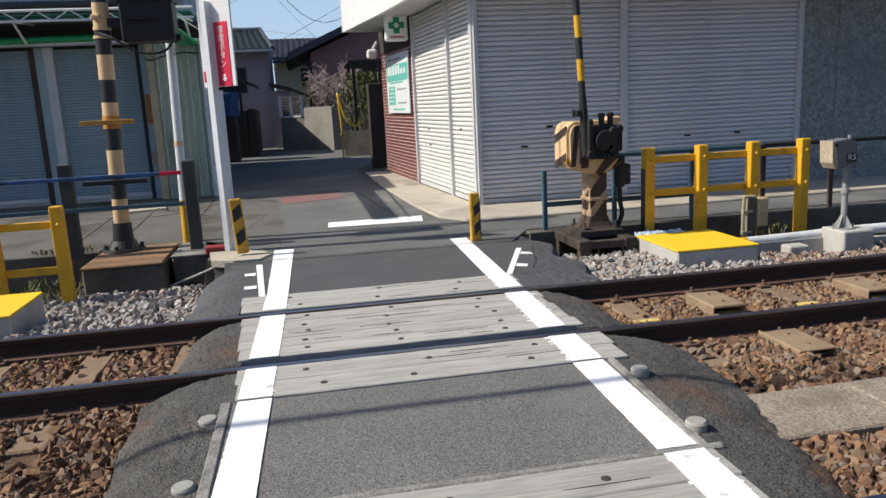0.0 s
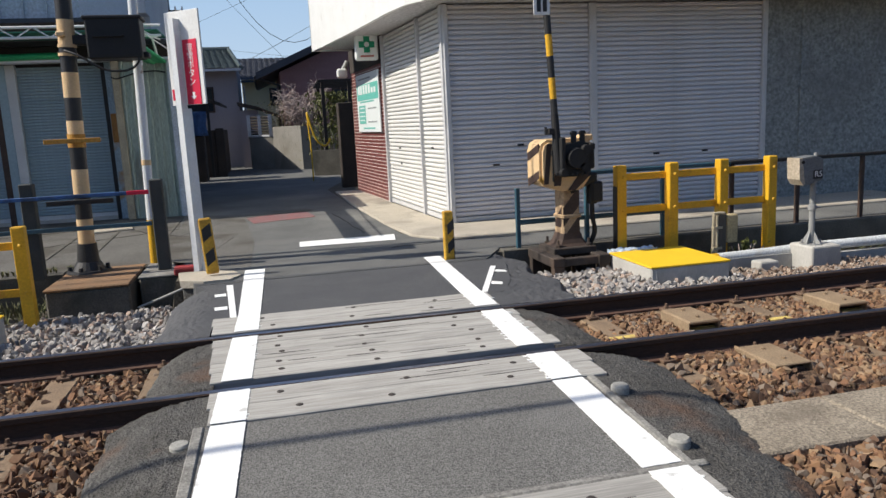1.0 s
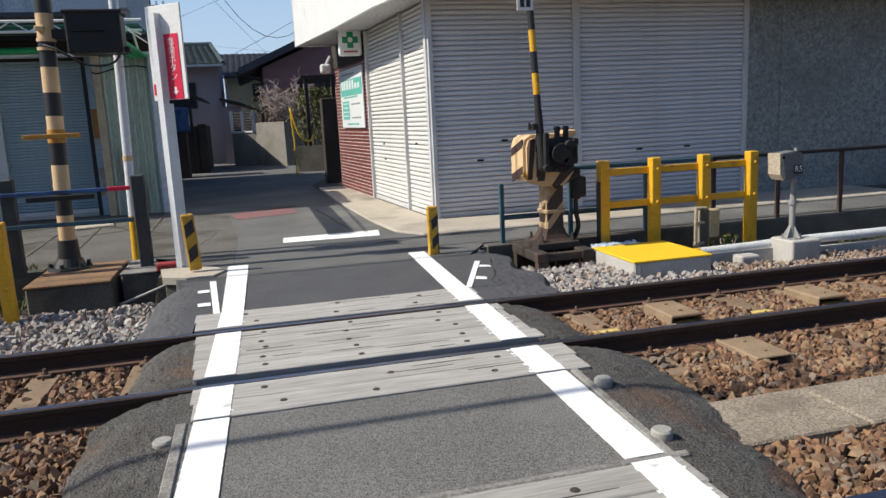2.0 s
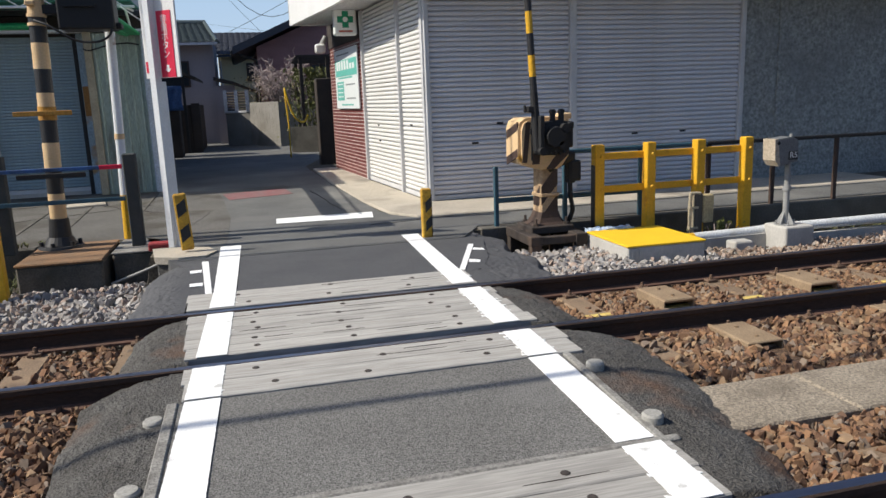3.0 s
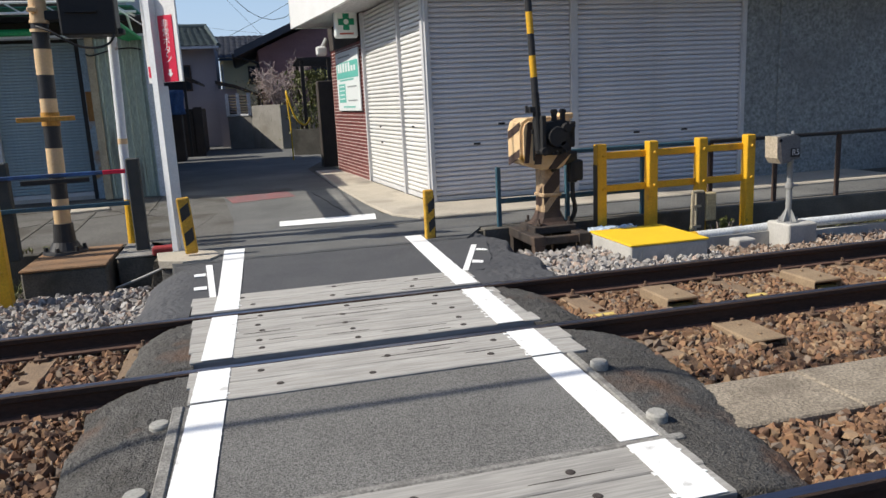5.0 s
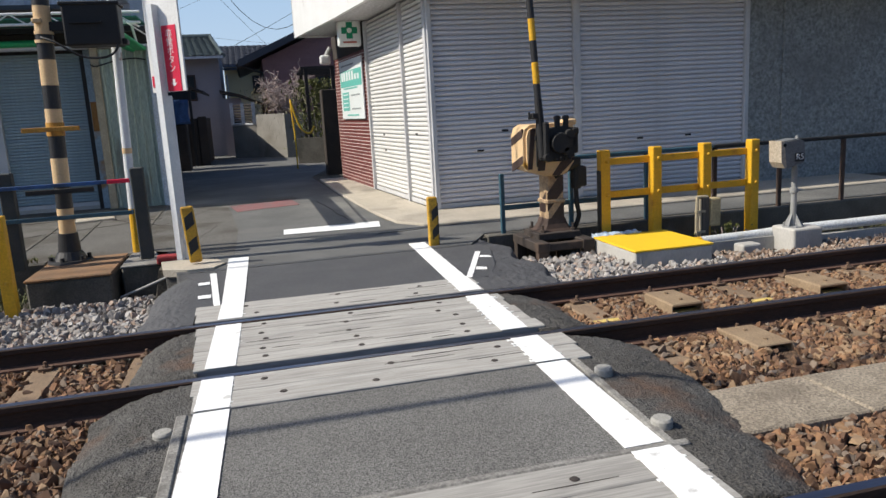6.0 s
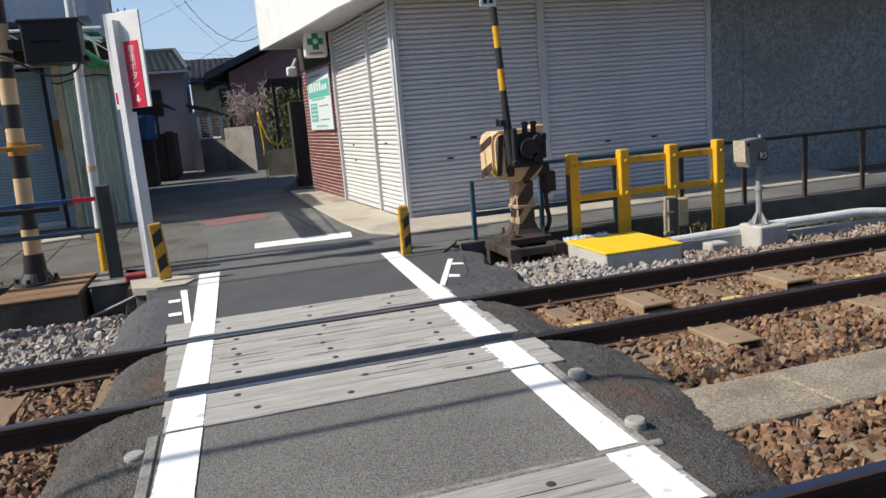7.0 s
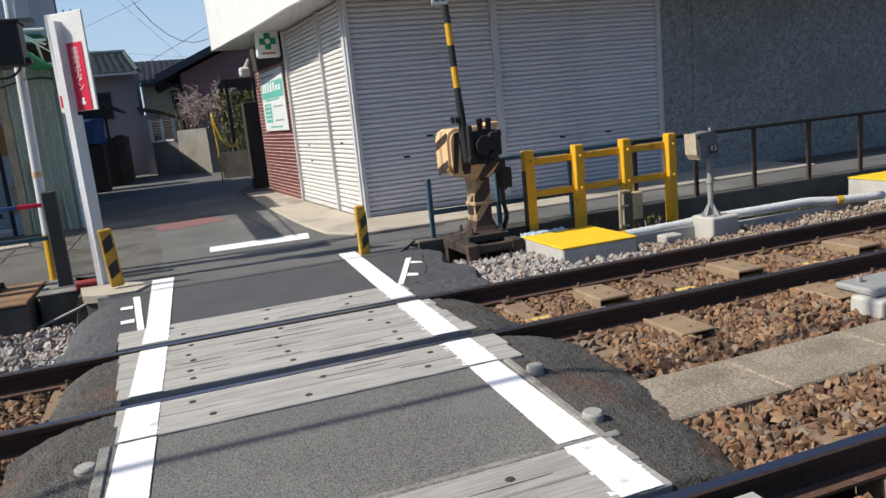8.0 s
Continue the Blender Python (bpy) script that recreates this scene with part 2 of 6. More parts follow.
# ---- building helpers ----
def box(bm, x0, x1, y0, y1, z0, z1, bevel=0.0, turn=None, seg=1):
    m = Matrix.Translation(((x0 + x1) / 2, (y0 + y1) / 2, (z0 + z1) / 2))
    if turn is not None:
        m = m @ turn
    got = bmesh.ops.create_cube(bm, size=1, matrix=m @ Matrix.Diagonal((x1 - x0, y1 - y0, z1 - z0, 1)))
    if bevel:
        edges = {e for v in got["verts"] for e in v.link_edges}
        bmesh.ops.bevel(bm, geom=list(edges), offset=bevel, segments=seg, affect="EDGES", profile=0.5)
    return bm


def rod(bm, a, b, r0, r1=None, seg=12, caps=True):
    a, b = Vector(a), Vector(b)
    m = Matrix.Translation((a + b) / 2) @ (b - a).to_track_quat("Z", "Y").to_matrix().to_4x4()
    bmesh.ops.create_cone(bm, cap_ends=caps, segments=seg, radius1=r0, radius2=r0 if r1 is None else r1, depth=(b - a).length, matrix=m)
    return bm


def prism(bm, outline, low, high):
    """A flat outline in x and y, stood up between two heights."""
    lower = [bm.verts.new((x, y, low)) for x, y in outline]
    upper = [bm.verts.new((x, y, high)) for x, y in outline]
    count = len(outline)
    bm.faces.new(list(reversed(lower)))
    bm.faces.new(upper)
    for k in range(count):
        bm.faces.new((lower[k], lower[(k + 1) % count], upper[(k + 1) % count], upper[k]))
    bmesh.ops.recalc_face_normals(bm, faces=bm.faces[:])
    return bm


def mesh(name, bm, mat, smooth=False):
    me = bpy.data.meshes.new(name)
    bm.to_mesh(me)
    bm.free()
    me.materials.append(mat)
    if smooth:
        me.polygons.foreach_set("use_smooth", [True] * len(me.polygons))
    return me


def part(name, bm, mat, parent, label="", smooth=False):
    ob = new(name, mesh(name, bm, mat, smooth))
    ob.parent = parent
    return tagged(ob, label)


def thing(name, place, label, category, group=""):
    ob = new(name)
    ob.empty_display_size = 0.1
    ob.location = place
    return tagged(ob, label, category, group)


def structure(name, bm, mat, label, category="structure", kind="structure", smooth=False):
    return tagged(new(name, mesh(name, bm, mat, smooth)), label, category, kind=kind)


def single(name, bm, mat, label, category, group="", kind="", smooth=False):
    return tagged(new(name, mesh(name, bm, mat, smooth)), label, category, group, kind)


B = bmesh.new
rng = random.Random(7)


def tube(bm, points, r, seg=8):
    """A round tube swept smoothly through the points."""
    pts = [Vector(p) for p in points]
    if len(pts) > 2:
        ends = [pts[0] * 2 - pts[1]] + pts + [pts[-1] * 2 - pts[-2]]
        fine = []
        for p0, p1, p2, p3 in zip(ends, ends[1:], ends[2:], ends[3:]):
            for k in range(5):
                f = k / 5
                fine.append(0.5 * (2 * p1 + (p2 - p0) * f + (2 * p0 - 5 * p1 + 4 * p2 - p3) * f * f + (3 * p1 - p0 - 3 * p2 + p3) * f ** 3))
        pts = fine + [pts[-1]]
    side, rings = None, []
    for k, p in enumerate(pts):
        way = (pts[min(k + 1, len(pts) - 1)] - pts[max(k - 1, 0)]).normalized()
        if side is None:
            side = way.orthogonal().normalized()
        side = (side - way * side.dot(way)).normalized()
        other = way.cross(side)
        rings.append([bm.verts.new(p + (side * math.cos(2 * math.pi * j / seg) + other * math.sin(2 * math.pi * j / seg)) * r) for j in range(seg)])
    for u, v in zip(rings, rings[1:]):
        for j in range(seg):
            bm.faces.new((u[j], u[(j + 1) % seg], v[(j + 1) % seg], v[j]))
    bm.faces.new(list(reversed(rings[0])))
    bm.faces.new(rings[-1])
    return bm


def lettering(name, text, size, mat, parent, at, label="", turn=(90, 0, 0), sx=1.0):
    cu = bpy.data.curves.new(name, "FONT")
    cu.body, cu.size, cu.extrude, cu.align_x, cu.align_y = text, size, 0.0008, "CENTER", "CENTER"
    tmp = new(name, cu)
    bpy.context.view_layer.update()
    me = bpy.data.meshes.new_from_object(tmp.evaluated_get(bpy.context.evaluated_depsgraph_get()))
    bpy.data.objects.remove(tmp)
    me.transform(pose(*at, *turn) @ Matrix.Diagonal((sx, 1, 1, 1)))
    me.materials.clear()
    me.materials.append(mat)
    ob = new(name, me)
    ob.parent = parent
    return tagged(ob, label)


# ---- ground ----
R1, R2, R3, R4 = 5.028, 3.874, 1.700, 0.568          # middles of the rail heads
PX0, PX1 = -0.34, 1.96                                   # ends of the crossing timbers

bm = B()
prof = [(-400, 0), (-60, 0), (-2.6, 0), (-2.0, -0.3), (0, -0.3), (2, -0.3), (5, -0.3), (6.5, -0.42), (7.38, -0.46), (7.42, -0.02), (8.40, -0.02), (8.44, -0.012), (9, -0.005), (14, -0.005), (30, -0.005), (90, -0.005), (500, -0.005)]
xs = [-500, -100, -30, -12, -6, -3, -2.2, -1, -0.93, -0.85, 0, 1, 2.2, 3, 6, 12, 30, 100, 500]
rowsv = [[bm.verts.new((x, y, -0.40 if x < -0.9 and 7.4 < y < 8.42 else z)) for x in xs] for y, z in prof]
for a, b in zip(rowsv, rowsv[1:]):
    for k in range(len(xs) - 1):
        bm.faces.new((a[k], a[k + 1], b[k + 1], b[k]))
structure("ground", bm, EARTH, "bare brown earth under tracks and streets", "ground")

# the lane, the street along the track and the yard by the old shop
bm = B()
prism(bm, [(-0.62, 7.0), (2.3, 7.0), (2.62, 7.55), (2.3, 9.0), (1.8, 9.2), (1.6, 13), (1.45, 17), (2.2, 20), (2.6, 32), (-2.6, 32), (-1.6, 16), (-1.35, 13.2), (-1.1, 8.9)], -0.2, 0.0)
structure("road", bm, LANE, "patched grey asphalt lane between houses", "road")
bm = B()
prism(bm, [(2.62, 7.62), (40, 7.62), (40, 8.95), (2.3, 8.95), (2.3, 8.85)], -0.2, -0.004)
structure("road_side", bm, LANE, "narrow asphalt street along the railway fence", "road")
bm = B()
prism(bm, [(-14, 8.55), (-1.1, 8.55), (-1.35, 13.2), (-1.5, 14), (-14, 14)], -0.2, -0.004)
structure("pavement_yard", bm, YARD, "cracked sunlit concrete yard before the old shop", "pavement")
bm = B()
prism(bm, [(1.55, 16.05), (1.6, 13.0), (1.74, 10.2), (1.88, 8.9), (2.15, 8.5), (2.6, 8.42), (9.5, 8.5), (9.5, 9.62), (2.6, 9.62), (2.05, 16.05)], -0.2, 0.03)
bmesh.ops.bevel(bm, geom=[e for e in bm.edges if all(v.co.z > 0 for v in e.verts)], offset=0.015, segments=1, affect="EDGES")
structure("pavement_apron", bm, APRON, "pale concrete apron round the shuttered shop", "pavement")
bm = B()
prism(bm, [(-0.14, 11.55), (0.84, 11.88), (0.74, 12.75), (-0.27, 12.40)], 0.001, 0.004)
structure("trim_red_mark", bm, RED_LINE, "faded red paint patch on the lane", "road marking")
bm = B()
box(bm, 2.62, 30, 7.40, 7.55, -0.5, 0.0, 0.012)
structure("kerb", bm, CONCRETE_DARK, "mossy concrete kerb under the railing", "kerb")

bm = B()
prism(bm, [(-1.1, 8.6), (-0.12, 7.75), (-0.10, 9.5), (-0.22, 11.4), (-0.36, 13.0), (-1.32, 13.2)], -0.1, 0.0035)
structure("pavement_patch", bm, YARD, "pale concrete patch at the lane's edge", "pavement")
bm = B()
prism(bm, [(-0.3, 12.45), (0.85, 12.82), (0.78, 13.3), (-0.34, 12.95)], 0.0, 0.0045)
structure("pavement_patch", bm, YARD, "narrow pale concrete strip across the lane", "pavement")
for k, (x, y, l, a) in enumerate(((-3.2, 10.5, 2.2, 0.5), (-2.0, 11.8, 1.8, -0.9), (-4.4, 12.0, 1.6, 0.2), (-1.2, 10.6, 1.7, 1.2), (1.35, 9.6, 2.6, 1.65), (1.5, 8.2, 1.2, 0.2), (-0.6, 9.0, 1.5, 1.4))):
    bm = B()
    pts = []
    for j in range(15):
        f = j / 14
        pts.append((x + l * f * math.cos(a) + 0.05 * noise.noise((f * 5, k, 0)), y + l * f * math.sin(a) + 0.08 * noise.noise((f * 5, k, 4))))
    for (xa, ya), (xb, yb) in zip(pts, pts[1:]):
        prism(bm, [(xa, ya), (xb, yb), (xb + 0.010, yb + 0.008), (xa + 0.010, ya + 0.008)], 0.0, 0.0052)
    structure("trim_crack", bm, KNOT, "dark crack in the paving", "crack")
for xa, ya, xb, yb in ((-2.61, 9.0, -2.75, 12.0), (-2.10, 9.6, -2.27, 13.2), (-1.36, 10.2, -1.40, 13.3), (-2.72, 12.0, -2.0, 11.95)):
    bm = B()
    prism(bm, [(xa, ya), (xa + 0.045, ya + 0.012), (xb + 0.045, yb + 0.012), (xb, yb)], -0.02, 0.0046)
    structure("trim_paving_joint", bm, CONCRETE_DARK, "dark dirt filled joint between concrete slabs", "paving joint")
bm = B()
prism(bm, [(-2.52, 11.8), (-1.98, 11.95), (-2.16, 12.8), (-2.68, 12.75)], -0.1, 0.03)
bmesh.ops.bevel(bm, geom=[e for e in bm.edges if all(v.co.z > 0 for v in e.verts)], offset=0.01, segments=1, affect="EDGES")
structure("pavement_step_slab", bm, APRON, "pale worn concrete slab before the old shop", "pavement")

# asphalt of the crossing
bm = B()
prism(bm, [(-0.40, 5.565), (2.05, 5.565), (2.24, 6.0), (2.42, 6.7), (2.42, 7.0), (-0.62, 7.0), (-0.42, 6.6), (-0.42, 5.565)], -0.25, -0.004)
structure("pavement_crossing_far", bm, ASPHALT_DARK, "dark fresh asphalt beyond the rails", "pavement")
bm = B()
prism(bm, [(-0.268, 2.26), (1.735, 2.26), (1.795, 3.35), (-0.262, 3.35)], -0.25, -0.003)
structure("pavement_crossing_middle", bm, ASPHALT, "worn grey asphalt between the two tracks", "pavement")
bm = B()
box(bm, -0.30, 1.9, -6.0, 0.05, -0.25, -0.003)
structure("pavement_crossing_near", bm, ASPHALT, "worn grey asphalt of the crossing approach", "pavement")
for near, far, w in ((-0.325, -0.318, 0.055), (1.737, 1.797, 0.045)):
    bm = B()
    prism(bm, [(near, 2.24), (near + w, 2.24), (far + w, 3.345), (far, 3.345)], -0.25, 0.008)
    bmesh.ops.bevel(bm, geom=[e for e in bm.edges if all(v.co.z > 0 for v in e.verts)], offset=0.007, segments=1, affect="EDGES")
    for v in bm.verts:
        v.co.x += 0.004 * noise.noise(v.co * 9)
    structure("kerb", bm, EDGING, "thin concrete edging along the asphalt", "kerb")
bm = B()
box(bm, -0.34, 1.84, 2.215, 2.258, -0.25, 0.006, 0.008)
structure("kerb", bm, EDGING, "worn concrete joint strip across the crossing", "kerb")


def shoulder(name, inner, outer, y0, y1, round_ends=0.12, lip=0.0, mat=ASPHALT_SHOULDER, near=1.0, fall=0.15):
    """A bumpy tongue of asphalt: nearly flat at the crossing's edge, then bending down into the ballast."""
    bm = B()
    nu, nv = 48, max(8, int((y1 - y0) / 0.018))
    grid = []
    for i in range(nv + 1):
        y = y0 + (y1 - y0) * i / nv
        edge = min(1, (y - y0 + 0.02) / round_ends) * min(1, (y1 - y + 0.02) / round_ends)
        reach = (outer - inner) * (near + (1 - near) * min(1, (y - y0) / 1.25)) * (0.72 + 0.28 * math.sqrt(max(edge, 0))) * (1 + 0.14 * noise.noise((y * 2.3, inner, 1)))
        row = []
        for j in range(nu + 1):
            u = j / nu
            x = inner + reach * u * 1.12
            z = -0.008 + lip - fall * u ** 2.4 - max(0.0, u - 0.9) * 1.6
            z += 0.018 * u * noise.noise((x * 7, y * 7, 2)) + (0.010 * noise.noise((x * 24, y * 24, 5)) + 0.006 * noise.noise((x * 55, y * 55, 8))) * min(1, 4 * u)
            row.append(bm.verts.new((x, y, z)))
        grid.append(row)
    for a, b in zip(grid, grid[1:]):
        for k in range(nu):
            bm.faces.new((a[k], a[k + 1], b[k + 1], b[k]))
    for row in (grid[0], grid[-1]):
        low = [bm.verts.new((v.co.x, v.co.y, -0.32)) for v in row]
        for k in range(nu):
            bm.faces.new((row[k], row[k + 1], low[k + 1], low[k]))
    bmesh.ops.recalc_face_normals(bm, faces=bm.faces[:])
    return structure(name, bm, mat, "rough asphalt shoulder sloping into the ballast", "pavement", smooth=True)


shoulder("pavement_shoulder", -0.235, -0.78, 1.785, 3.82)
shoulder("pavement_shoulder", -0.26, -0.68, 3.975, 4.93)
shoulder("pavement_shoulder", 1.77, 2.42, 1.785, 3.82, near=0.62)
shoulder("pavement_shoulder", 1.86, 2.33, 3.975, 4.93)
shoulder("pavement_shoulder", -0.36, -0.80, 5.10, 6.9, 0.3, 0.003, ASPHALT_DARK)
shoulder("pavement_shoulder", 1.84, 2.58, 5.10, 7.39, 0.2, 0.003, ASPHALT_DARK, fall=0.03)


# ---- paint on the road ----
def stripe(name, outline, z=0.0035, mat=WHITE_LINE, label="thick white road line with ragged edges"):
    """Thick paint with a slightly ragged edge."""
    bm = B()
    pts = []
    count = len(outline)
    for k in range(count):
        a, b = Vector(outline[k]), Vector(outline[(k + 1) % count])
        steps = max(1, int((b - a).length / 0.018))
        side = Vector((-(b - a).y, (b - a).x)).normalized()
        for s in range(steps):
            p = a.lerp(b, s / steps) + side * (0.0035 * noise.noise((*(a.lerp(b, s / steps) * 31), 3)) if s else 0)
            pts.append((p.x, p.y))
    prism(bm, pts, z - 0.003, z)
    return structure(name, bm, mat, label, "road marking")


def left_x(y):
    return min(-0.172, -0.262 + (y - 2.43) * 0.028)


def left_width(y):
    return -0.088 + 0.0295 * (min(y, 4.9) - 2.43) + 0.0187 * max(0.0, y - 4.9) - left_x(y)


def right_x(y):
    return 1.555 + (y - 2.2) * 0.031


for y0, y1, z in ((5.565, 7.57, 0.004), (5.095, 5.565, 0.012), (4.0, 4.93, 0.012), (3.355, 3.815, 0.012), (2.262, 3.348, 0.004), (1.765, 2.21, 0.012)):
    for fx, wide in ((left_x, left_width), (right_x, lambda y: 0.18)):
        end = min(y1, 7.40) if fx is right_x else y1
        stripe("trim_line", [(fx(y0), y0), (fx(y0) + wide(y0), y0), (fx(end) + wide(end), end), (fx(end), end)], z)
streaks = random.Random(21)
for y0, y1 in ((5.10, 5.54), (4.01, 4.91), (3.37, 3.80), (1.775, 2.2)):
    for k in range(int((y1 - y0) / 0.035)):
        y = y0 + 0.035 * k + streaks.uniform(0, 0.02)
        for edge, sgn, most in ((right_x(y) + 0.18, 1, 0.045), (right_x(y), -1, 0.03), (left_x(y) + left_width(y), 1, 0.02)):
            if streaks.random() > 0.4:
                continue
            l = most * streaks.uniform(0.25, 1.0) ** 2
            xa, xb = (edge - 0.01, edge + l) if sgn > 0 else (edge - l, edge + 0.01)
            bm = B()
            prism(bm, [(xa, y), (xb, y + 0.002), (xb, y + streaks.uniform(0.005, 0.014)), (xa, y + streaks.uniform(0.016, 0.034))], 0.0085, 0.0116)
            structure("trim_paint_streak", bm, WHITE_LINE, "ragged streak of white paint on timber", "road marking")
stripe("trim_tick", [(1.835, 5.57), (1.885, 5.56), (2.285, 6.6), (2.235, 6.62)], 0.003)
stripe("trim_tick", [(2.225, 6.42), (2.30, 6.36), (2.30, 6.28), (2.19, 6.33)], 0.004)
stripe("trim_tick", [(2.04, 5.94), (2.12, 5.87), (2.09, 5.78), (2.0, 5.83)], 0.004)
stripe("trim_tick", [(-0.235, 5.56), (-0.185, 5.56), (-0.265, 6.86), (-0.325, 6.87)], 0.003)
stripe("trim_tick", [(-0.41, 6.49), (-0.31, 6.50), (-0.305, 6.38), (-0.40, 6.38)], 0.004)
stripe("trim_tick", [(-0.38, 5.97), (-0.275, 5.98), (-0.27, 5.86), (-0.37, 5.86)], 0.004)
stripe("trim_stop_line", [(0.452, 8.84), (1.645, 8.78), (1.705, 9.25), (0.468, 9.24)], 0.004, label="white stop line across the lane")


# ---- track ----
def rail(y):
    t = thing("rail", (0, y, -0.153), "rusty steel rail with a polished running surface", "rail", "rails of the tracks")
    prof = [(-0.0635, 0), (0.0635, 0), (0.0635, 0.011), (0.012, 0.026), (0.0075, 0.04), (0.0075, 0.10), (0.0325, 0.118), (0.0325, 0.146), (0.0255, 0.1525),
            (-0.0255, 0.1525), (-0.0325, 0.146), (-0.0325, 0.118), (-0.0075, 0.10), (-0.0075, 0.04), (-0.012, 0.026), (-0.0635, 0.011)]
    bm = B()
    ends = [[bm.verts.new((x, a, b)) for a, b in prof] for x in (-40, -8, -2, 2, 8, 60)]
    for p, q in zip(ends, ends[1:]):
        for k in range(len(prof)):
            bm.faces.new((p[k], p[(k + 1) % len(prof)], q[(k + 1) % len(prof)], q[k]))
    bm.faces.new(ends[0]), bm.faces.new(ends[-1])
    bmesh.ops.recalc_face_normals(bm, faces=bm.faces[:])
    part("body", bm, RAIL_SIDE, t)
    # red brown foot strips, toned lighter for the sun falling on them
    for sgn in (-1, 1):
        bm = B()
        v = [[bm.verts.new((x, sgn * a, z)) for a, z in ((0.065, 0.0), (0.065, 0.014), (0.014, 0.029), (0.012, 0.024))] for x in (-40, 60)]
        for k in range(4):
            bm.faces.new((v[0][k], v[0][(k + 1) % 4], v[1][(k + 1) % 4], v[1][k]))
        bmesh.ops.recalc_face_normals(bm, faces=bm.faces[:])
        part("foot", bm, RAIL_FOOT, t, "red brown rail foot, lightened as in sun")
    bm = B()
    box(bm, -40, 60, -0.0235, 0.0235, 0.1515, 0.1535)
    part("running_surface", bm, RAIL_TOP, t, "polished bluish steel surface")


for y in (R1, R2, R3, R4):
    rail(y)

# sleepers with their fastenings
bm = B()
box(bm, -0.1, 0.1, -1.02, 1.02, -0.14, 0, 0.012)
SLEEPER_MESH = mesh("sleeper", bm, SLEEPER)
bm = B()
box(bm, -0.045, 0.045, -0.035, 0.035, 0, 0.022, 0.004)
rod(bm, (0, 0, 0.02), (0, 0, 0.036), 0.02, seg=6)
rod(bm, (0, 0, 0.03), (0, 0, 0.06), 0.011, seg=8)
CLIP_MESH = mesh("rail_clip", bm, CLIP)
bm = B()
box(bm, -0.125, 0.125, -0.2, 0.2, 0.026, 0.04, 0.006)
for sx in (-1, 1):
    box(bm, sx * 0.125 - 0.006, sx * 0.125 + 0.006, -0.2, 0.2, -0.02, 0.036, 0.003)
for p in (-0.1, 0.1):
    rod(bm, (0, p, 0.036), (0, p, 0.049), 0.013, seg=6)
COVER_MESH = mesh("cover_plate", bm, PLATE)
bm = B()
box(bm, -0.1, 0.1, -0.03, 0.03, 0.0, 0.004)
EDGE_MESH = mesh("painted_edge", bm, CREAM_LINE)


def sleeper(x, middle, cover):
    t = thing("sleeper", (x, middle, -0.158), "dusty tan sleeper half buried in ballast", "sleeper", "sleepers of the tracks")
    ob = new("beam", SLEEPER_MESH)
    ob.parent = t
    for y in (-0.566, 0.566):
        for s in (-1, 1):
            c = new("rail_clip", CLIP_MESH)
            c.parent, c.location = t, (0.0, y + s * 0.085, 0.004)
    if cover:
        for y, in ((0.1,), (-0.86,)):
            c = tagged(new("cover_plate", COVER_MESH), "bent tan steel cover plate with two bolts")
            c.parent, c.location = t, (-0.02, y, 0.004)
            c.scale = (1, 1, 1.7 if y > 0 else 1.15)
    if x > 1:
        c = new("painted_edge", EDGE_MESH)
        c.parent, c.location = t, (0, -0.045, 0.0)


for k in range(-12, 30):
    x = 2.56 + 0.645 * k
    if PX0 - 0.15 < x < PX1 + 0.1:
        continue
    sleeper(x, (R1 + R2) / 2, k % 2 == 1 and k > 0)
for k in range(-14, 22):
    x = 2.75 + 0.645 * k
    if PX0 - 0.15 < x < PX1 + 0.1:
        continue
    sleeper(x, (R3 + R4) / 2, False)


# crossing timbers
def timber(y0, y1, x0, x1, seed):
    r = random.Random(seed)
    bm = B()
    box(bm, x0, x1, y0 + 0.004, y1 - 0.004, -0.14, 0.008)
    bmesh.ops.subdivide_edges(bm, edges=[e for e in bm.edges if abs(e.verts[0].co.x - e.verts[1].co.x) > 0.5], cuts=24)
    bmesh.ops.bevel(bm, geom=[e for e in bm.edges if all(v.co.z > 0 for v in e.verts) and abs(e.verts[0].co.y - e.verts[1].co.y) < 1e-4], offset=0.006, segments=1, affect="EDGES")
    for v in bm.verts:
        v.co.y += 0.0025 * noise.noise((v.co.x * 6, seed, v.co.y * 3))
        if v.co.z > 0:
            v.co.z += 0.002 * noise.noise((v.co.x * 4, seed, 9))
    t = thing("crossing_timber", (0, 0, 0), "weathered grey crossing timber with bolt holes", "timber", "timbers of the crossing")
    part("plank", bm, WOOD, t)
    for x in (x0 + 0.42 + r.uniform(-0.05, 0.05), (x0 + x1) / 2 - 0.1 + r.uniform(-0.05, 0.1), x1 - 0.5 + r.uniform(-0.05, 0.05)):
        bm = B()
        y = (y0 + y1) / 2 + r.uniform(-0.03, 0.03)
        bmesh.ops.create_cone(bm, cap_ends=True, segments=12, radius1=0.021, radius2=0.016, depth=0.004, matrix=Matrix.Translation((x, y, 0.0105)))
        part("bolt_hole", bm, KNOT, t)
    for k in range(2):
        x, y, l = r.uniform(x0 + 0.1, x1 - 0.4), r.uniform(y0 + 0.03, y1 - 0.03), r.uniform(0.15, 0.5)
        bm = B()
        prism(bm, [(x, y), (x + l * 0.4, y - 0.0025), (x + l, y + 0.001), (x + l * 0.5, y + 0.0025)], 0.0085, 0.0108)
        part("crack", bm, KNOT, t)


def timber_end(y):
    """The boards' ends step outwards away from the near side."""
    return -0.245 - 0.053 * (y - 3.35)


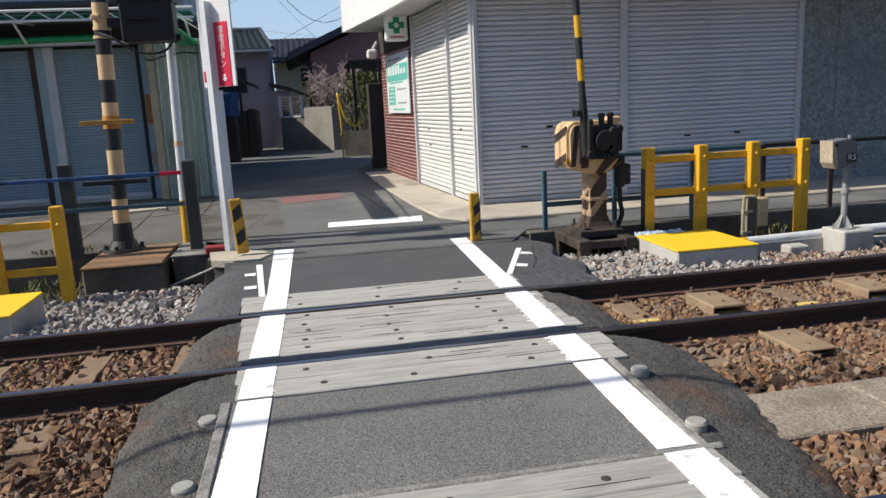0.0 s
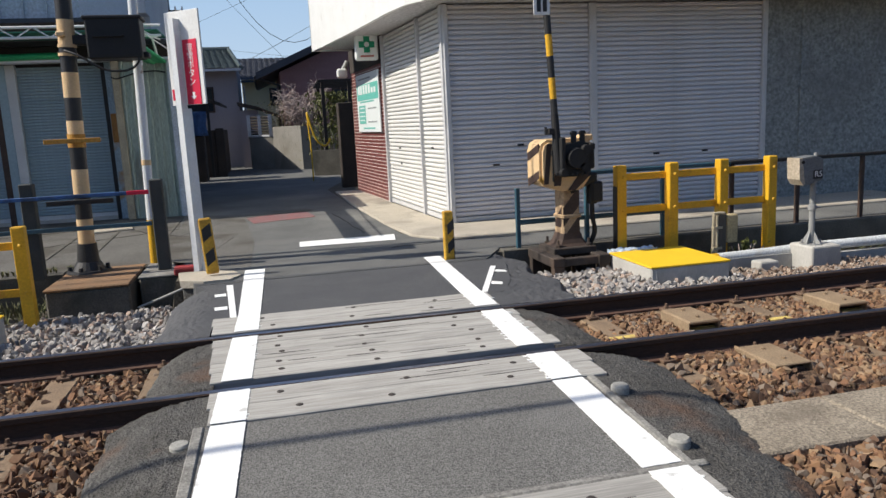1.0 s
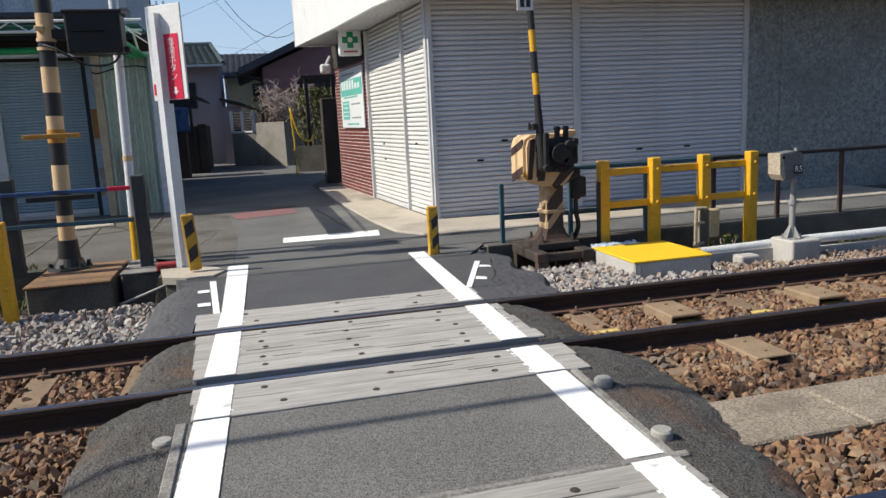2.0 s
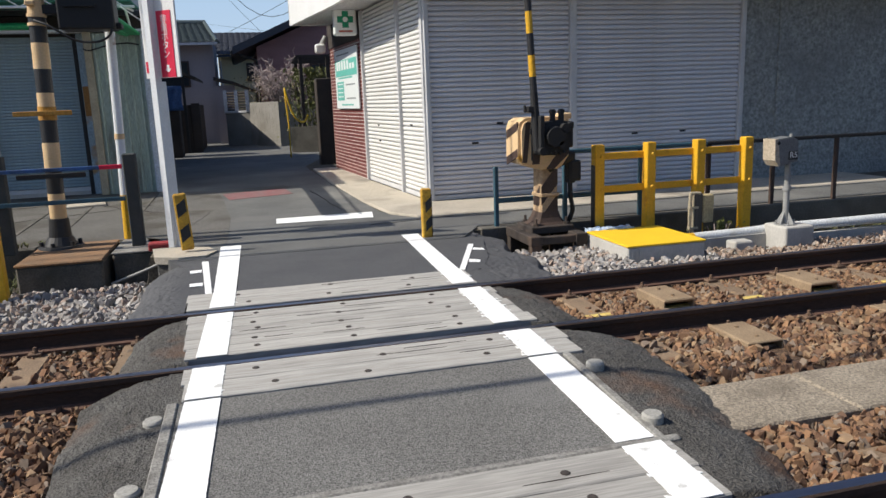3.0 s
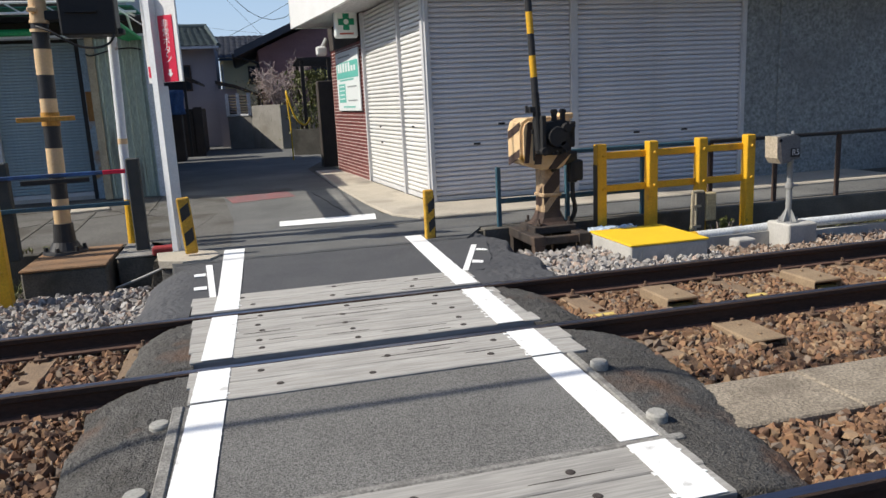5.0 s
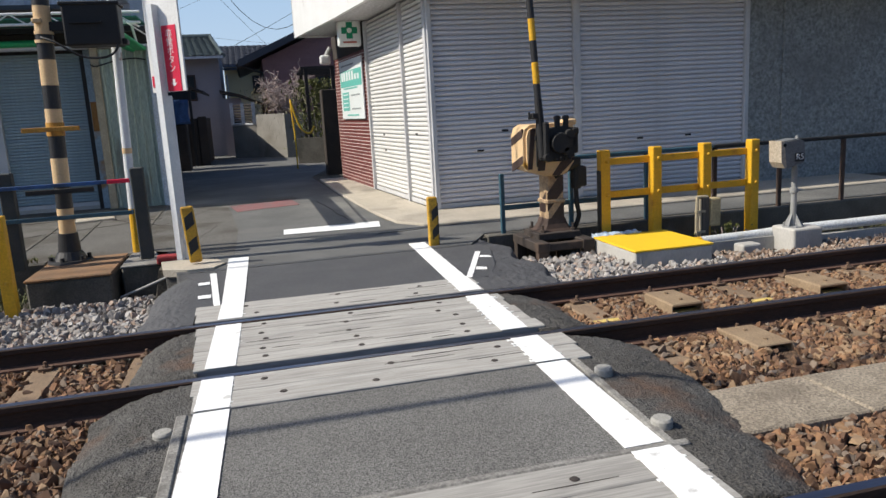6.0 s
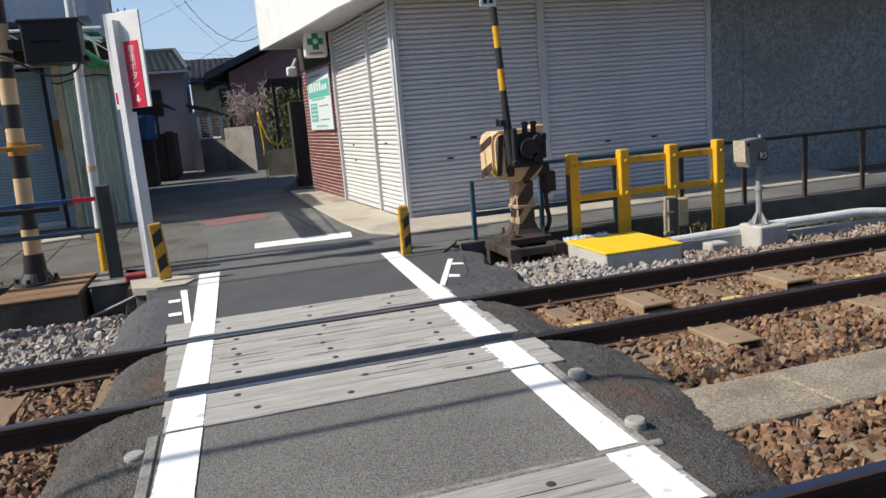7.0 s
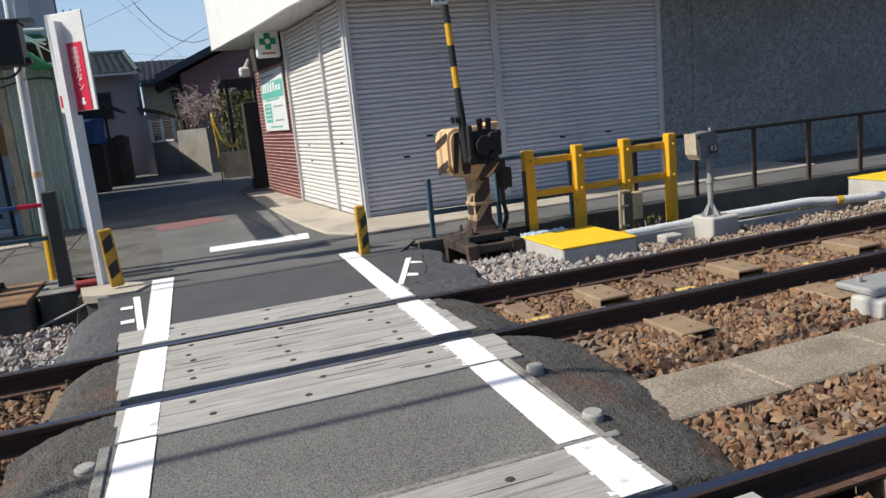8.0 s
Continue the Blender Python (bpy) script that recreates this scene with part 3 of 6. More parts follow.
def timbers(y0, y1, count, x0=None, x1=PX1):
    for k in range(count):
        timber(y0 + (y1 - y0) * k / count, y0 + (y1 - y0) * (k + 1) / count, (timber_end(y0 + (y1 - y0) * (k + 0.5) / count) if x0 is None else x0) + rng.uniform(-0.007, 0.007), x1 + rng.uniform(-0.025, 0.025), rng.randint(0, 9999))


timbers(5.085, 5.56, 2, x1=1.86)
timbers(4.0, 4.93, 5, x1=1.89)
timbers(3.355, 3.825, 2, x1=1.93)
timbers(1.76, 2.21, 2, x0=-0.31, x1=1.755)
timbers(0.68, 1.59, 4, x0=-0.31)
timbers(0.06, 0.51, 2, x0=-0.31)

# round marker studs beside the asphalt
for x, y, h in ((1.872, 3.09, 0.02), (1.818, 2.415, 0.02), (-0.362, 3.165, -0.005), (-0.385, 2.50, -0.005)):
    t = thing("marker_stud", (x, y, -0.12), "round grey concrete stud set in asphalt", "stud", "studs along the crossing")
    bm = B()
    rod(bm, (0, 0, 0), (0, 0, 0.125 + h), 0.05, 0.048, 32)
    rod(bm, (0, 0, 0.125 + h), (0, 0, 0.135 + h), 0.048, 0.04, 32)
    part("body", bm, STUD, t)

# concrete cable trough between the tracks
for k in range(14):
    x0 = 2.12 + 0.85 * k
    t = thing("trough_cover", (x0, 2.672, -0.3), "weathered concrete trough cover slab beside the ballast", "trough", "trough cover slabs")
    bm = B()
    box(bm, 0.004, 0.846, -0.252, 0.252, 0.02, 0.185 + rng.uniform(-0.004, 0.004), 0.01)
    part("slab", bm, TROUGH, t)


# ---- ballast ----
def ballast(name, zones, mat, label, seed, size=0.0225, fall=0.0):
    r = np.random.default_rng(seed)
    shapes = []
    for k in range(10):
        bm = B()
        for _ in range(11):
            way = Vector(r.normal(size=3)).normalized()
            bm.verts.new(way * r.uniform(0.85, 1.3))
        hull = bmesh.ops.convex_hull(bm, input=bm.verts[:])
        bmesh.ops.delete(bm, geom=[v for v in bm.verts if not v.link_faces], context="VERTS")
        bmesh.ops.triangulate(bm, faces=bm.faces[:])
        bm.verts.index_update()
        vs = np.array([v.co[:] for v in bm.verts])
        fs = np.array([[v.index for v in f.verts] for f in bm.faces])
        bm.free()
        shapes.append((vs, fs))
    allv, allf, base = [], [], 0
    for x0, x1, y0, y1, z0, z1, density, keep in zones:
        n = int((x1 - x0) * (y1 - y0) * density)
        for _ in range(n):
            x, y = r.uniform(x0, x1), r.uniform(y0, y1)
            if keep and not keep(x, y):
                continue
            vs, fs = shapes[r.integers(0, 10)]
            a, b, c = r.uniform(0, 6.28, 3)
            rot = np.array(Euler((a, b, c)).to_matrix())
            s = size * r.uniform(0.65, 1.45) * np.array([r.uniform(0.8, 1.3), r.uniform(0.7, 1.1), r.uniform(0.6, 0.95)])
            z = z0 + (z1 - z0) * r.uniform(0, 1) ** 0.7 + 0.02 * noise.noise((x * 1.7, y * 1.7, 4)) - max(0.0, y - 5.3) * fall
            allv.append((vs * s) @ rot.T + (x, y, z))
            allf.append(fs + base)
            base += len(vs)
    me = bpy.data.meshes.new(name)
    me.from_pydata(np.concatenate(allv).tolist(), [], np.concatenate(allf).tolist())
    me.materials.append(mat)
    return tagged(new(name, me), label, "ballast", kind="stuff")


def off_sleeper(x, y):
    k = round((x - 2.56) / 0.645)
    return abs(x - 2.56 - 0.645 * k) > 0.105 or rng.random() < 0.10


def off_near(x, y):
    k = round((x - 2.75) / 0.645)
    return abs(x - 2.75 - 0.645 * k) > 0.105 or y > 2.15 or rng.random() < 0.10


BED = material("packed ballast bed", (0.13, 0.078, 0.046), 1.0, (0.075, 0.045, 0.028), 0.9, 14, 60, 1.0, grain_amount=0.6, depth=0.02)
for x0, x1, y0, y1, top in ((2.25, 40, 2.93, 3.80, -0.170), (2.25, 40, 3.95, 4.96, -0.190), (2.0, 40, 1.77, 2.415, -0.170), (-30, -0.62, 1.77, 3.80, -0.185), (-30, -0.62, 3.95, 4.96, -0.195)):
    bm = B()
    nx = 60
    xs = [x0 + (x1 - x0) * (k / nx) ** 2.2 if x0 > 0 else x1 + (x0 - x1) * (k / nx) ** 2.2 for k in range(nx + 1)]
    ys = [y0 + (y1 - y0) * k / 12 for k in range(13)]
    rows = [[bm.verts.new((x, y, top + 0.014 * noise.noise((x * 6, y * 6, 1)))) for x in xs] for y in ys]
    for a, b in zip(rows, rows[1:]):
        for k in range(nx):
            bm.faces.new((a[k], a[k + 1], b[k + 1], b[k]))
    bmesh.ops.recalc_face_normals(bm, faces=bm.faces[:])
    structure("ground_ballast_bed", bm, BED, "packed brown stone dust under the ballast", "ground")
ballast("ballast", [
    (2.1, 5.5, 1.78, 2.415, -0.19, -0.135, 2100, off_near), (5.5, 11, 1.78, 2.415, -0.22, -0.12, 450, None),
    (2.2, 6.5, 2.935, 3.82, -0.19, -0.14, 2200, off_sleeper), (6.5, 14, 2.935, 3.82, -0.22, -0.12, 450, off_sleeper),
    (2.2, 8, 3.95, 4.96, -0.205, -0.165, 2000, off_sleeper), (8, 18, 3.95, 4.96, -0.24, -0.155, 400, off_sleeper),
    (-3.6, -0.6, 3.95, 4.96, -0.21, -0.165, 1600, off_sleeper), (-7, -3.6, 3.95, 4.96, -0.24, -0.16, 300, off_sleeper),
    (-2.6, -0.6, 1.78, 3.82, -0.205, -0.145, 1900, lambda x, y: y < 3.2 or off_sleeper(x, y)), (-6, -2.6, 1.78, 3.82, -0.24, -0.13, 300, None),
    (1.95, 9, -0.9, 0.48, -0.25, -0.16, 260, off_near), (1.95, 9, 0.62, 1.61, -0.25, -0.17, 300, off_near), (-6, -0.35, -0.9, 0.48, -0.25, -0.16, 260, off_near), (-6, -0.35, 0.62, 1.61, -0.25, -0.17, 300, off_near),
], STONE_BROWN, "rust brown crushed stone ballast", 3, 0.025)
ballast("ballast_grey", [
    (-3.4, -0.66, 5.11, 6.1, -0.25, -0.13, 950, lambda x, y: not (x < -2.1 and 5.68 < y) and x < -0.68 - 0.05 * math.sin(y * 7)),
    (-3.4, -0.66, 6.1, 7.4, -0.33, -0.20, 850, lambda x, y: not (x < -2.1 and y < 6.5) and x < -0.70 - 0.06 * math.sin(y * 7)),
    (-8, -3.4, 5.11, 7.2, -0.25, -0.14, 250, None),
    (2.38, 3.58, 5.11, 6.78, -0.25, -0.10, 1500, lambda x, y: x > 2.43 + 0.05 * math.sin(y * 9) and not (2.9 < x < 3.6 and y > 6.68)),
    (3.6, 4.5, 5.11, 5.83, -0.25, -0.12, 1000, None),
], STONE_GREY, "pale grey crushed stone ballast", 5, 0.030, 0.035)
ballast("ballast_shoulder", [
    (4.4, 9.5, 5.11, 6.2, -0.25, -0.13, 900, lambda x, y: not (5.2 < x < 5.78 and y > 5.98)), (9.5, 18, 5.11, 6.3, -0.25, -0.13, 300, None),
], material("mixed ballast", (0.26, 0.195, 0.15), 0.95, (0.17, 0.115, 0.08), 0.9, 3, 50, 0.5, spread=0.25, kinds=((0.36, 0.27, 0.20), (0.26, 0.18, 0.13), (0.30, 0.27, 0.24), (0.20, 0.13, 0.09), (0.40, 0.32, 0.25))), "mixed brown and grey crushed stone", 8, 0.024, 0.06)


# ---- bright hazy sky far behind the roofs ----
def far_sky():
    m = bpy.data.materials.new("pale hazy sky")
    m.use_nodes = True
    n, link = m.node_tree.nodes, m.node_tree.links.new
    n.remove(n["Principled BSDF"])
    co, sep = n.new("ShaderNodeTexCoord"), n.new("ShaderNodeSeparateXYZ")
    link(co.outputs["Object"], sep.inputs[0])
    rise = n.new("ShaderNodeMapRange")
    rise.inputs[1].default_value, rise.inputs[2].default_value = 0, 160
    link(sep.outputs["Z"], rise.inputs[0])
    tone = n.new("ShaderNodeValToRGB")
    tone.color_ramp.elements[0].color, tone.color_ramp.elements[1].color = (0.64, 0.79, 0.94, 1), (0.34, 0.56, 0.87, 1)
    link(rise.outputs[0], tone.inputs[0])
    glow = n.new("ShaderNodeEmission")
    glow.inputs["Strength"].default_value = 0.85
    link(tone.outputs[0], glow.inputs["Color"])
    link(glow.outputs[0], n["Material Output"].inputs["Surface"])
    bm = B()
    for a, b in zip(range(-30, 30, 5), range(-25, 35, 5)):
        v = [bm.verts.new((600 * math.sin(radians(k)), 600 * math.cos(radians(k)), z)) for k, z in ((a, -20), (b, -20), (b, 260), (a, 260))]
        bm.faces.new(v)
    structure("backdrop_sky", bm, m, "pale blue hazy sky behind the roofs", "sky")


far_sky()


# ---- the shuttered shop ----
WALL_Y = 9.62
SLOPE = -0.085


def side_x(y):
    return 2.58 + SLOPE * (y - WALL_Y)


def roller_shutter(place, turn, width, height, mat, label, slots=(), pitch=0.0668):
    """A roller shutter: curved slats one above another, a bottom rail, small pull slots."""
    t = thing("roller_shutter", place, label, "shutter", "roller shutters")
    t.rotation_euler = (0, 0, turn)
    bm = B()
    prof = [(0.03, 0.0), (0.03, 0.0185), (-0.008, 0.019), (-0.0145, 0.034), (-0.0145, 0.058), (-0.009, 0.0766), (0.03, 0.077)]
    two = [[bm.verts.new((x, a, b * pitch / 0.077)) for a, b in prof] for x in (0.004, width - 0.004)]
    for k in range(len(prof) - 1):
        bm.faces.new((two[0][k], two[1][k], two[1][k + 1], two[0][k + 1]))
    back = [bm.verts.new((x, 0.034, z)) for x, z in ((0.004, 0), (width - 0.004, 0), (width - 0.004, pitch), (0.004, pitch))]
    bm.faces.new(back)
    bmesh.ops.recalc_face_normals(bm, faces=bm.faces[:])
    me = mesh("slat", bm, mat)
    for p in me.polygons:
        p.use_smooth = False
    for k in range(int((height - 0.07) / pitch)):
        s = new("slat", me)
        s.parent, s.location = t, (0, 0, 0.07 + k * pitch)
    bm = B()
    box(bm, 0.004, width - 0.004, -0.022, 0.012, 0.0, 0.068, 0.004)
    part("bottom_rail", bm, JAMB, t, "dented bottom rail")
    for x, z in slots:
        bm = B()
        box(bm, x - 0.05, x + 0.05, -0.02, -0.008, z, z + 0.028, 0.004)
        part("pull_slot", bm, HOLE, t, "dark finger slot")
    return t


SH = 2.98
roller_shutter((2.655, WALL_Y + 0.05, 0.03), 0, 2.055, SH - 0.03, SHUTTER, "grey steel roller shutter, closed, in shade", ((0.63, 0.76), (1.0, 1.02)))
roller_shutter((4.815, WALL_Y + 0.05, 0.03), 0, 2.685, SH - 0.03, SHUTTER, "wide grey steel roller shutter, closed, in shade", ((0.95, 0.78), (1.75, 0.78)))
ang = math.atan2(1, SLOPE) + math.pi
roller_shutter((side_x(10.84) + 0.05, 10.84, 0.03), ang, 1.09, SH - 0.03, SHUTTER_SIDE, "narrow cream roller shutter in sunlight", ((0.42, 1.02),))
roller_shutter((side_x(13.03) + 0.05, 13.03, 0.03), ang, 2.13, SH - 0.03, SHUTTER_SIDE, "cream roller shutter in sunlight", ((0.8, 0.72), (0.75, 0.98)))

bm = B()
box(bm, 2.59, 2.655, WALL_Y - 0.02, WALL_Y + 0.06, 0.03, SH, 0.008)
prism(bm, [(side_x(9.66) - 0.012, 9.64), (2.64, 9.64), (side_x(9.75) + 0.07, 9.75), (side_x(9.75) - 0.012, 9.75)], 0.03, SH)
structure("trim_corner_post", bm, JAMB, "white steel corner post between shutters", "trim")
for x0, x1 in ((4.71, 4.815), (7.50, 7.57)):
    bm = B()
    box(bm, x0, x1, WALL_Y - 0.012, WALL_Y + 0.08, 0.0, SH, 0.006)
    box(bm, x0 + 0.03, x1 - 0.03, WALL_Y - 0.018, WALL_Y - 0.008, 0.03, SH - 0.02)
    structure("trim_shutter_guide", bm, JAMB, "grey steel guide post of the shutters", "trim")
for y0, y1 in ((10.84, 10.90), (13.03, 13.10)):
    bm = B()
    prism(bm, [(side_x(y0) - 0.012, y0), (side_x(y0) + 0.08, y0), (side_x(y1) + 0.08, y1), (side_x(y1) - 0.012, y1)], 0.02, SH)
    structure("trim_shutter_guide", bm, JAMB, "cream steel guide post of the shutters", "trim")
bm = B()
box(bm, 2.72, 7.52, WALL_Y + 0.14, WALL_Y + 0.34, -0.1, 4.3)
structure("wall_front_back", bm, WALL_WHITE, "plain wall behind the shutters", "wall")
bm = B()
box(bm, 7.57, 34, WALL_Y, WALL_Y + 0.25, -0.1, 4.4)
box(bm, 7.57, 34, WALL_Y - 0.035, WALL_Y, -0.1, 0.22, 0.01)
structure("wall_front", bm, STUCCO, "grey roughcast wall along the street", "wall")
for x in (8.15, 12.4):
    bm = B()
    box(bm, x, x + 0.16, WALL_Y - 0.03, WALL_Y + 0.005, 0.22, 4.4, 0.01)
    structure("trim_pilaster", bm, STUCCO, "shallow roughcast pilaster", "trim")
bm = B()
prism(bm, [(side_x(9.9) + 0.15, 9.9), (side_x(9.9) + 0.35, 9.9), (side_x(16.0) + 0.25, 16.0), (side_x(16.0) + 0.02, 16.0), (side_x(13.08) + 0.02, 13.08), (side_x(13.08) + 0.15, 13.08)], -0.1, 4.3)
structure("wall_side", bm, MORTAR, "mortar bed of the tiled shop wall", "wall")
wall_side = bpy.data.objects["wall_side"]
bm = B()
box(bm, 2.2, 34, 15.8, 16.0, -0.1, 4.3)
structure("wall_back", bm, WALL_WHITE, "plain back wall of the shop", "wall")

# canopy with a tall white fascia, rounded at the street corner
outer = [(1.235, 15.5), (1.68, 12.47), (1.96, 10.2), (2.08, 9.6), (2.28, 9.22), (2.56, 9.0), (2.95, 8.9), (34, 8.9)]
inner = [(x + 0.06, y + 0.02) for x, y in outer[:3]] + [(x + 0.045, y + 0.045) for x, y in outer[3:6]] + [(x, y + 0.06) for x, y in outer[6:]]
bm = B()
count = len(outer)
prism(bm, outer + list(reversed(inner)), 2.97, 4.5)
structure("trim_fascia", bm, WHITE, "tall white fascia of the shop canopy", "fascia")
bm = B()
prism(bm, inner + [(34, WALL_Y + 0.3), (2.75, WALL_Y + 0.3), (side_x(15.5) + 0.12, 15.5)], 3.0, 3.06)
structure("ceiling_soffit", bm, WALL_WHITE, "pale boarded soffit under the canopy", "soffit")
bm = B()
prism(bm, [(1.30, 15.5), (1.235, 15.44), (1.235, 15.5), (side_x(15.5) + 0.2, 15.56)], 2.97, 4.5)
structure("trim_fascia_end", bm, WHITE, "white end of the canopy fascia", "fascia")
bm = B()
prism(bm, inner + [(34, 16), (2.1, 16)], 4.30, 4.36)
structure("roof", bm, CONCRETE, "flat grey roof of the shop", "roof")

# poster board and lit clinic sign
t = thing("poster_board", (side_x(15.25) - 0.018, 15.25, 1.30), "white and teal printed notice board on tiled wall", "notice board")
t.rotation_euler = (0, 0, ang)
bm = B()
box(bm, 0.0, 1.95, -0.0138, 0.012, 0, 1.13, 0.003)
part("panel", bm, PAPER, t)
for x0, x1, z0, z1, mt in ((0.06, 1.9, 0.62, 0.93, TEAL_PRINT), (0.15, 0.75, 0.16, 0.52, TEAL_PRINT)):
    bm = B()
    box(bm, x0, x1, -0.0175, -0.0142, z0, z1)
    part("printed_field", bm, mt, t, "teal printed field")
for k in range(7):
    bm = B()
    x = 0.16 + 0.235 * k + rng.uniform(-0.02, 0.02)
    hgt = 0.17 if k < 5 else 0.1
    box(bm, x, x + 0.16, -0.020, -0.0178, 0.74, 0.74 + hgt)
    part("printed_bar", bm, PAPER, t, "white printed bar")
for z, x0, x1, mt in ((1.02, 0.2, 1.3, PRINT_GREY), (0.44, 0.95, 1.7, PRINT_GREY), (0.18, 0.95, 1.7, PRINT_GREY), (0.06, 0.5, 1.5, TEAL_PRINT), (0.575, 0.3, 1.5, TEAL_PRINT)):
    bm = B()
    box(bm, x0, x1, -0.017, -0.0142, z, z + 0.028)
    part("printed_bar", bm, mt, t, "small printed bar")
for z in (0.22, 0.30, 0.38, 0.46):
    bm = B()
    box(bm, 0.22, 0.68, -0.020, -0.0178, z, z + 0.022)
    part("printed_bar", bm, PAPER, t, "white printed bar")

t = thing("cross_sign", (2.04, 13.2, 2.575), "white box sign with green cross on bracket", "sign")
bm = B()
box(bm, -0.205, 0.205, -0.09, 0.09, 0, 0.46, 0.04, seg=3)
part("box", bm, ACRYLIC, t)
bm = B()
box(bm, -0.055, 0.055, -0.094, -0.088, 0.13, 0.41)
box(bm, -0.14, -0.055, -0.094, -0.088, 0.215, 0.325)
box(bm, 0.055, 0.14, -0.094, -0.088, 0.215, 0.325)
part("cross", bm, GREEN, t, "green cross")
bm = B()
rod(bm, (0, -0.093, 0.27), (0, -0.097, 0.27), 0.045, seg=20)
part("disc", bm, ACRYLIC, t, "white disc")
bm = B()
box(bm, -0.12, 0.12, -0.094, -0.088, 0.055, 0.085)
part("printed_bar", bm, material("pale red print", (0.5, 0.12, 0.08), 0.5), t, "pale red bar")
bm = B()
box(bm, 0.20, 0.30, -0.02, 0.02, 0.1, 0.14)
box(bm, 0.20, 0.30, -0.02, 0.02, 0.32, 0.36)
part("bracket", bm, DARK_STEEL, t)

t = thing("wall_lamp", (side_x(15.95) - 0.02, 15.98, 2.45), "white wall lamp under the canopy end", "lamp")
bm = B()
rod(bm, (-0.02, 0, 0.35), (-0.12, 0, 0.16), 0.05, 0.06)
part("arm", bm, GREY_METAL, t)
bm = B()
box(bm, -0.26, -0.04, -0.1, 0.1, 0, 0.2, 0.05, seg=3)
part("shade", bm, WHITE, t, "white lamp housing")


# ---- railings and fences ----
def railing():
    t = thing("railing", (0, 7.47, -0.02), "teal and dark brown steel railing on the kerb", "railing")
    for k in range(20):
        x = (2.83, 3.66, 4.62, 5.53)[k] if k < 4 else 6.44 + 0.93 * (k - 4)
        top = 0.69 if k == 0 else 0.80
        bm = B()
        box(bm, x - 0.024, x + 0.024, -0.024, 0.024, -0.08, top, 0.005)
        part("post", bm, TEAL if k < 3 else BROWN_STEEL, t, "teal post" if k < 3 else "rusty brown post")
    bm = B()
    box(bm, 3.55, 5.5, -0.03, 0.03, 0.79, 0.835, 0.008)
    part("top_rail", bm, TEAL, t, "teal top rail")
    bm = B()
    box(bm, 5.5, 24.2, -0.03, 0.03, 0.79, 0.835, 0.008)
    part("top_rail", bm, DARK_STEEL, t, "dark top rail")
    bm = B()
    box(bm, 2.83, 4.64, -0.018, 0.018, 0.28, 0.335, 0.005)
    part("lower_rail", bm, TEAL, t, "teal lower rail")


railing()


def yellow_fence(place, posts, low, high, rails, label):
    t = thing("guard_fence", place, label, "fence", "yellow guard fences")
    for k, x in enumerate(posts):
        bm = B()
        box(bm, x - 0.056, x + 0.056, -0.056, 0.056, low, high, 0.012, seg=2)
        p = part("post", bm, YELLOW, t)
        # black side strip stands in for the shadow on the first post
        if k == 0 and x < 0.01:
            bm = B()
            box(bm, x - 0.0585, x - 0.0555, -0.05, 0.05, low + 0.05, high - 0.22)
            part("black_band", bm, BLACK, p, "black strip painted as shade on the side")
        for z in rails:
            bm = B()
            bmesh.ops.create_uvsphere(bm, u_segments=10, v_segments=6, radius=0.02, matrix=Matrix.Translation((x + 0.012, -0.056, z + 0.01)) @ Matrix.Diagonal((1, 0.8, 1, 1)))
            part("bolt", bm, YELLOW, p, smooth=True)
    for z in rails:
        bm = B()
        box(bm, posts[0] - 0.02, posts[-1] + 0.02, 0.02, 0.052, z - 0.035, z + 0.04, 0.005)
        part("rail", bm, YELLOW, t)
    return t


yellow_fence((3.84, 7.0, -0.3), (0, 0.62, 1.24, 1.86), -0.18, 1.185, (1.05, 0.69), "yellow steel guard fence of square posts and flat rails")
yellow_fence((-4.05, 7.2, -0.3), (0, 0.65, 1.3, 1.9), -0.18, 0.975, (0.79, 0.34), "orange yellow guard fence above grey ballast")


# ---- cable boxes ----
def cable_box(x0, x1, y0, y1, top, label):
    t = thing("cable_box", ((x0 + x1) / 2, (y0 + y1) / 2, -0.3), label, "cable box", "yellow topped cable boxes")
    hx, hy, h = (x1 - x0) / 2, (y1 - y0) / 2, top + 0.3
    bm = B()
    box(bm, -hx, hx, -hy, hy, -0.15, h - 0.012, 0.012)
    for k in range(3):
        box(bm, -hx + 0.05 + k * 0.035, -hx + 0.065 + k * 0.035, -hy - 0.004, -hy + 0.004, 0.02, h - 0.03)
    part("body", bm, CONCRETE, t, "pale concrete body")
    bm = B()
    box(bm, -hx - 0.006, hx + 0.006, -hy - 0.006, hy + 0.006, h - 0.012, h + 0.006, 0.004)
    part("lid", bm, YELLOW_LID, t, "bright yellow lid")


cable_box(3.57, 4.40, 5.83, 6.70, 0.0, "concrete cable box with bright yellow lid in ballast")
cable_box(-2.95, -2.14, 5.70, 6.48, 0.0, "concrete cable box with sunlit yellow lid by the fence")
cable_box(8.42, 9.2, 6.3, 6.95, 0.03, "concrete cable box with yellow lid beside white trough")

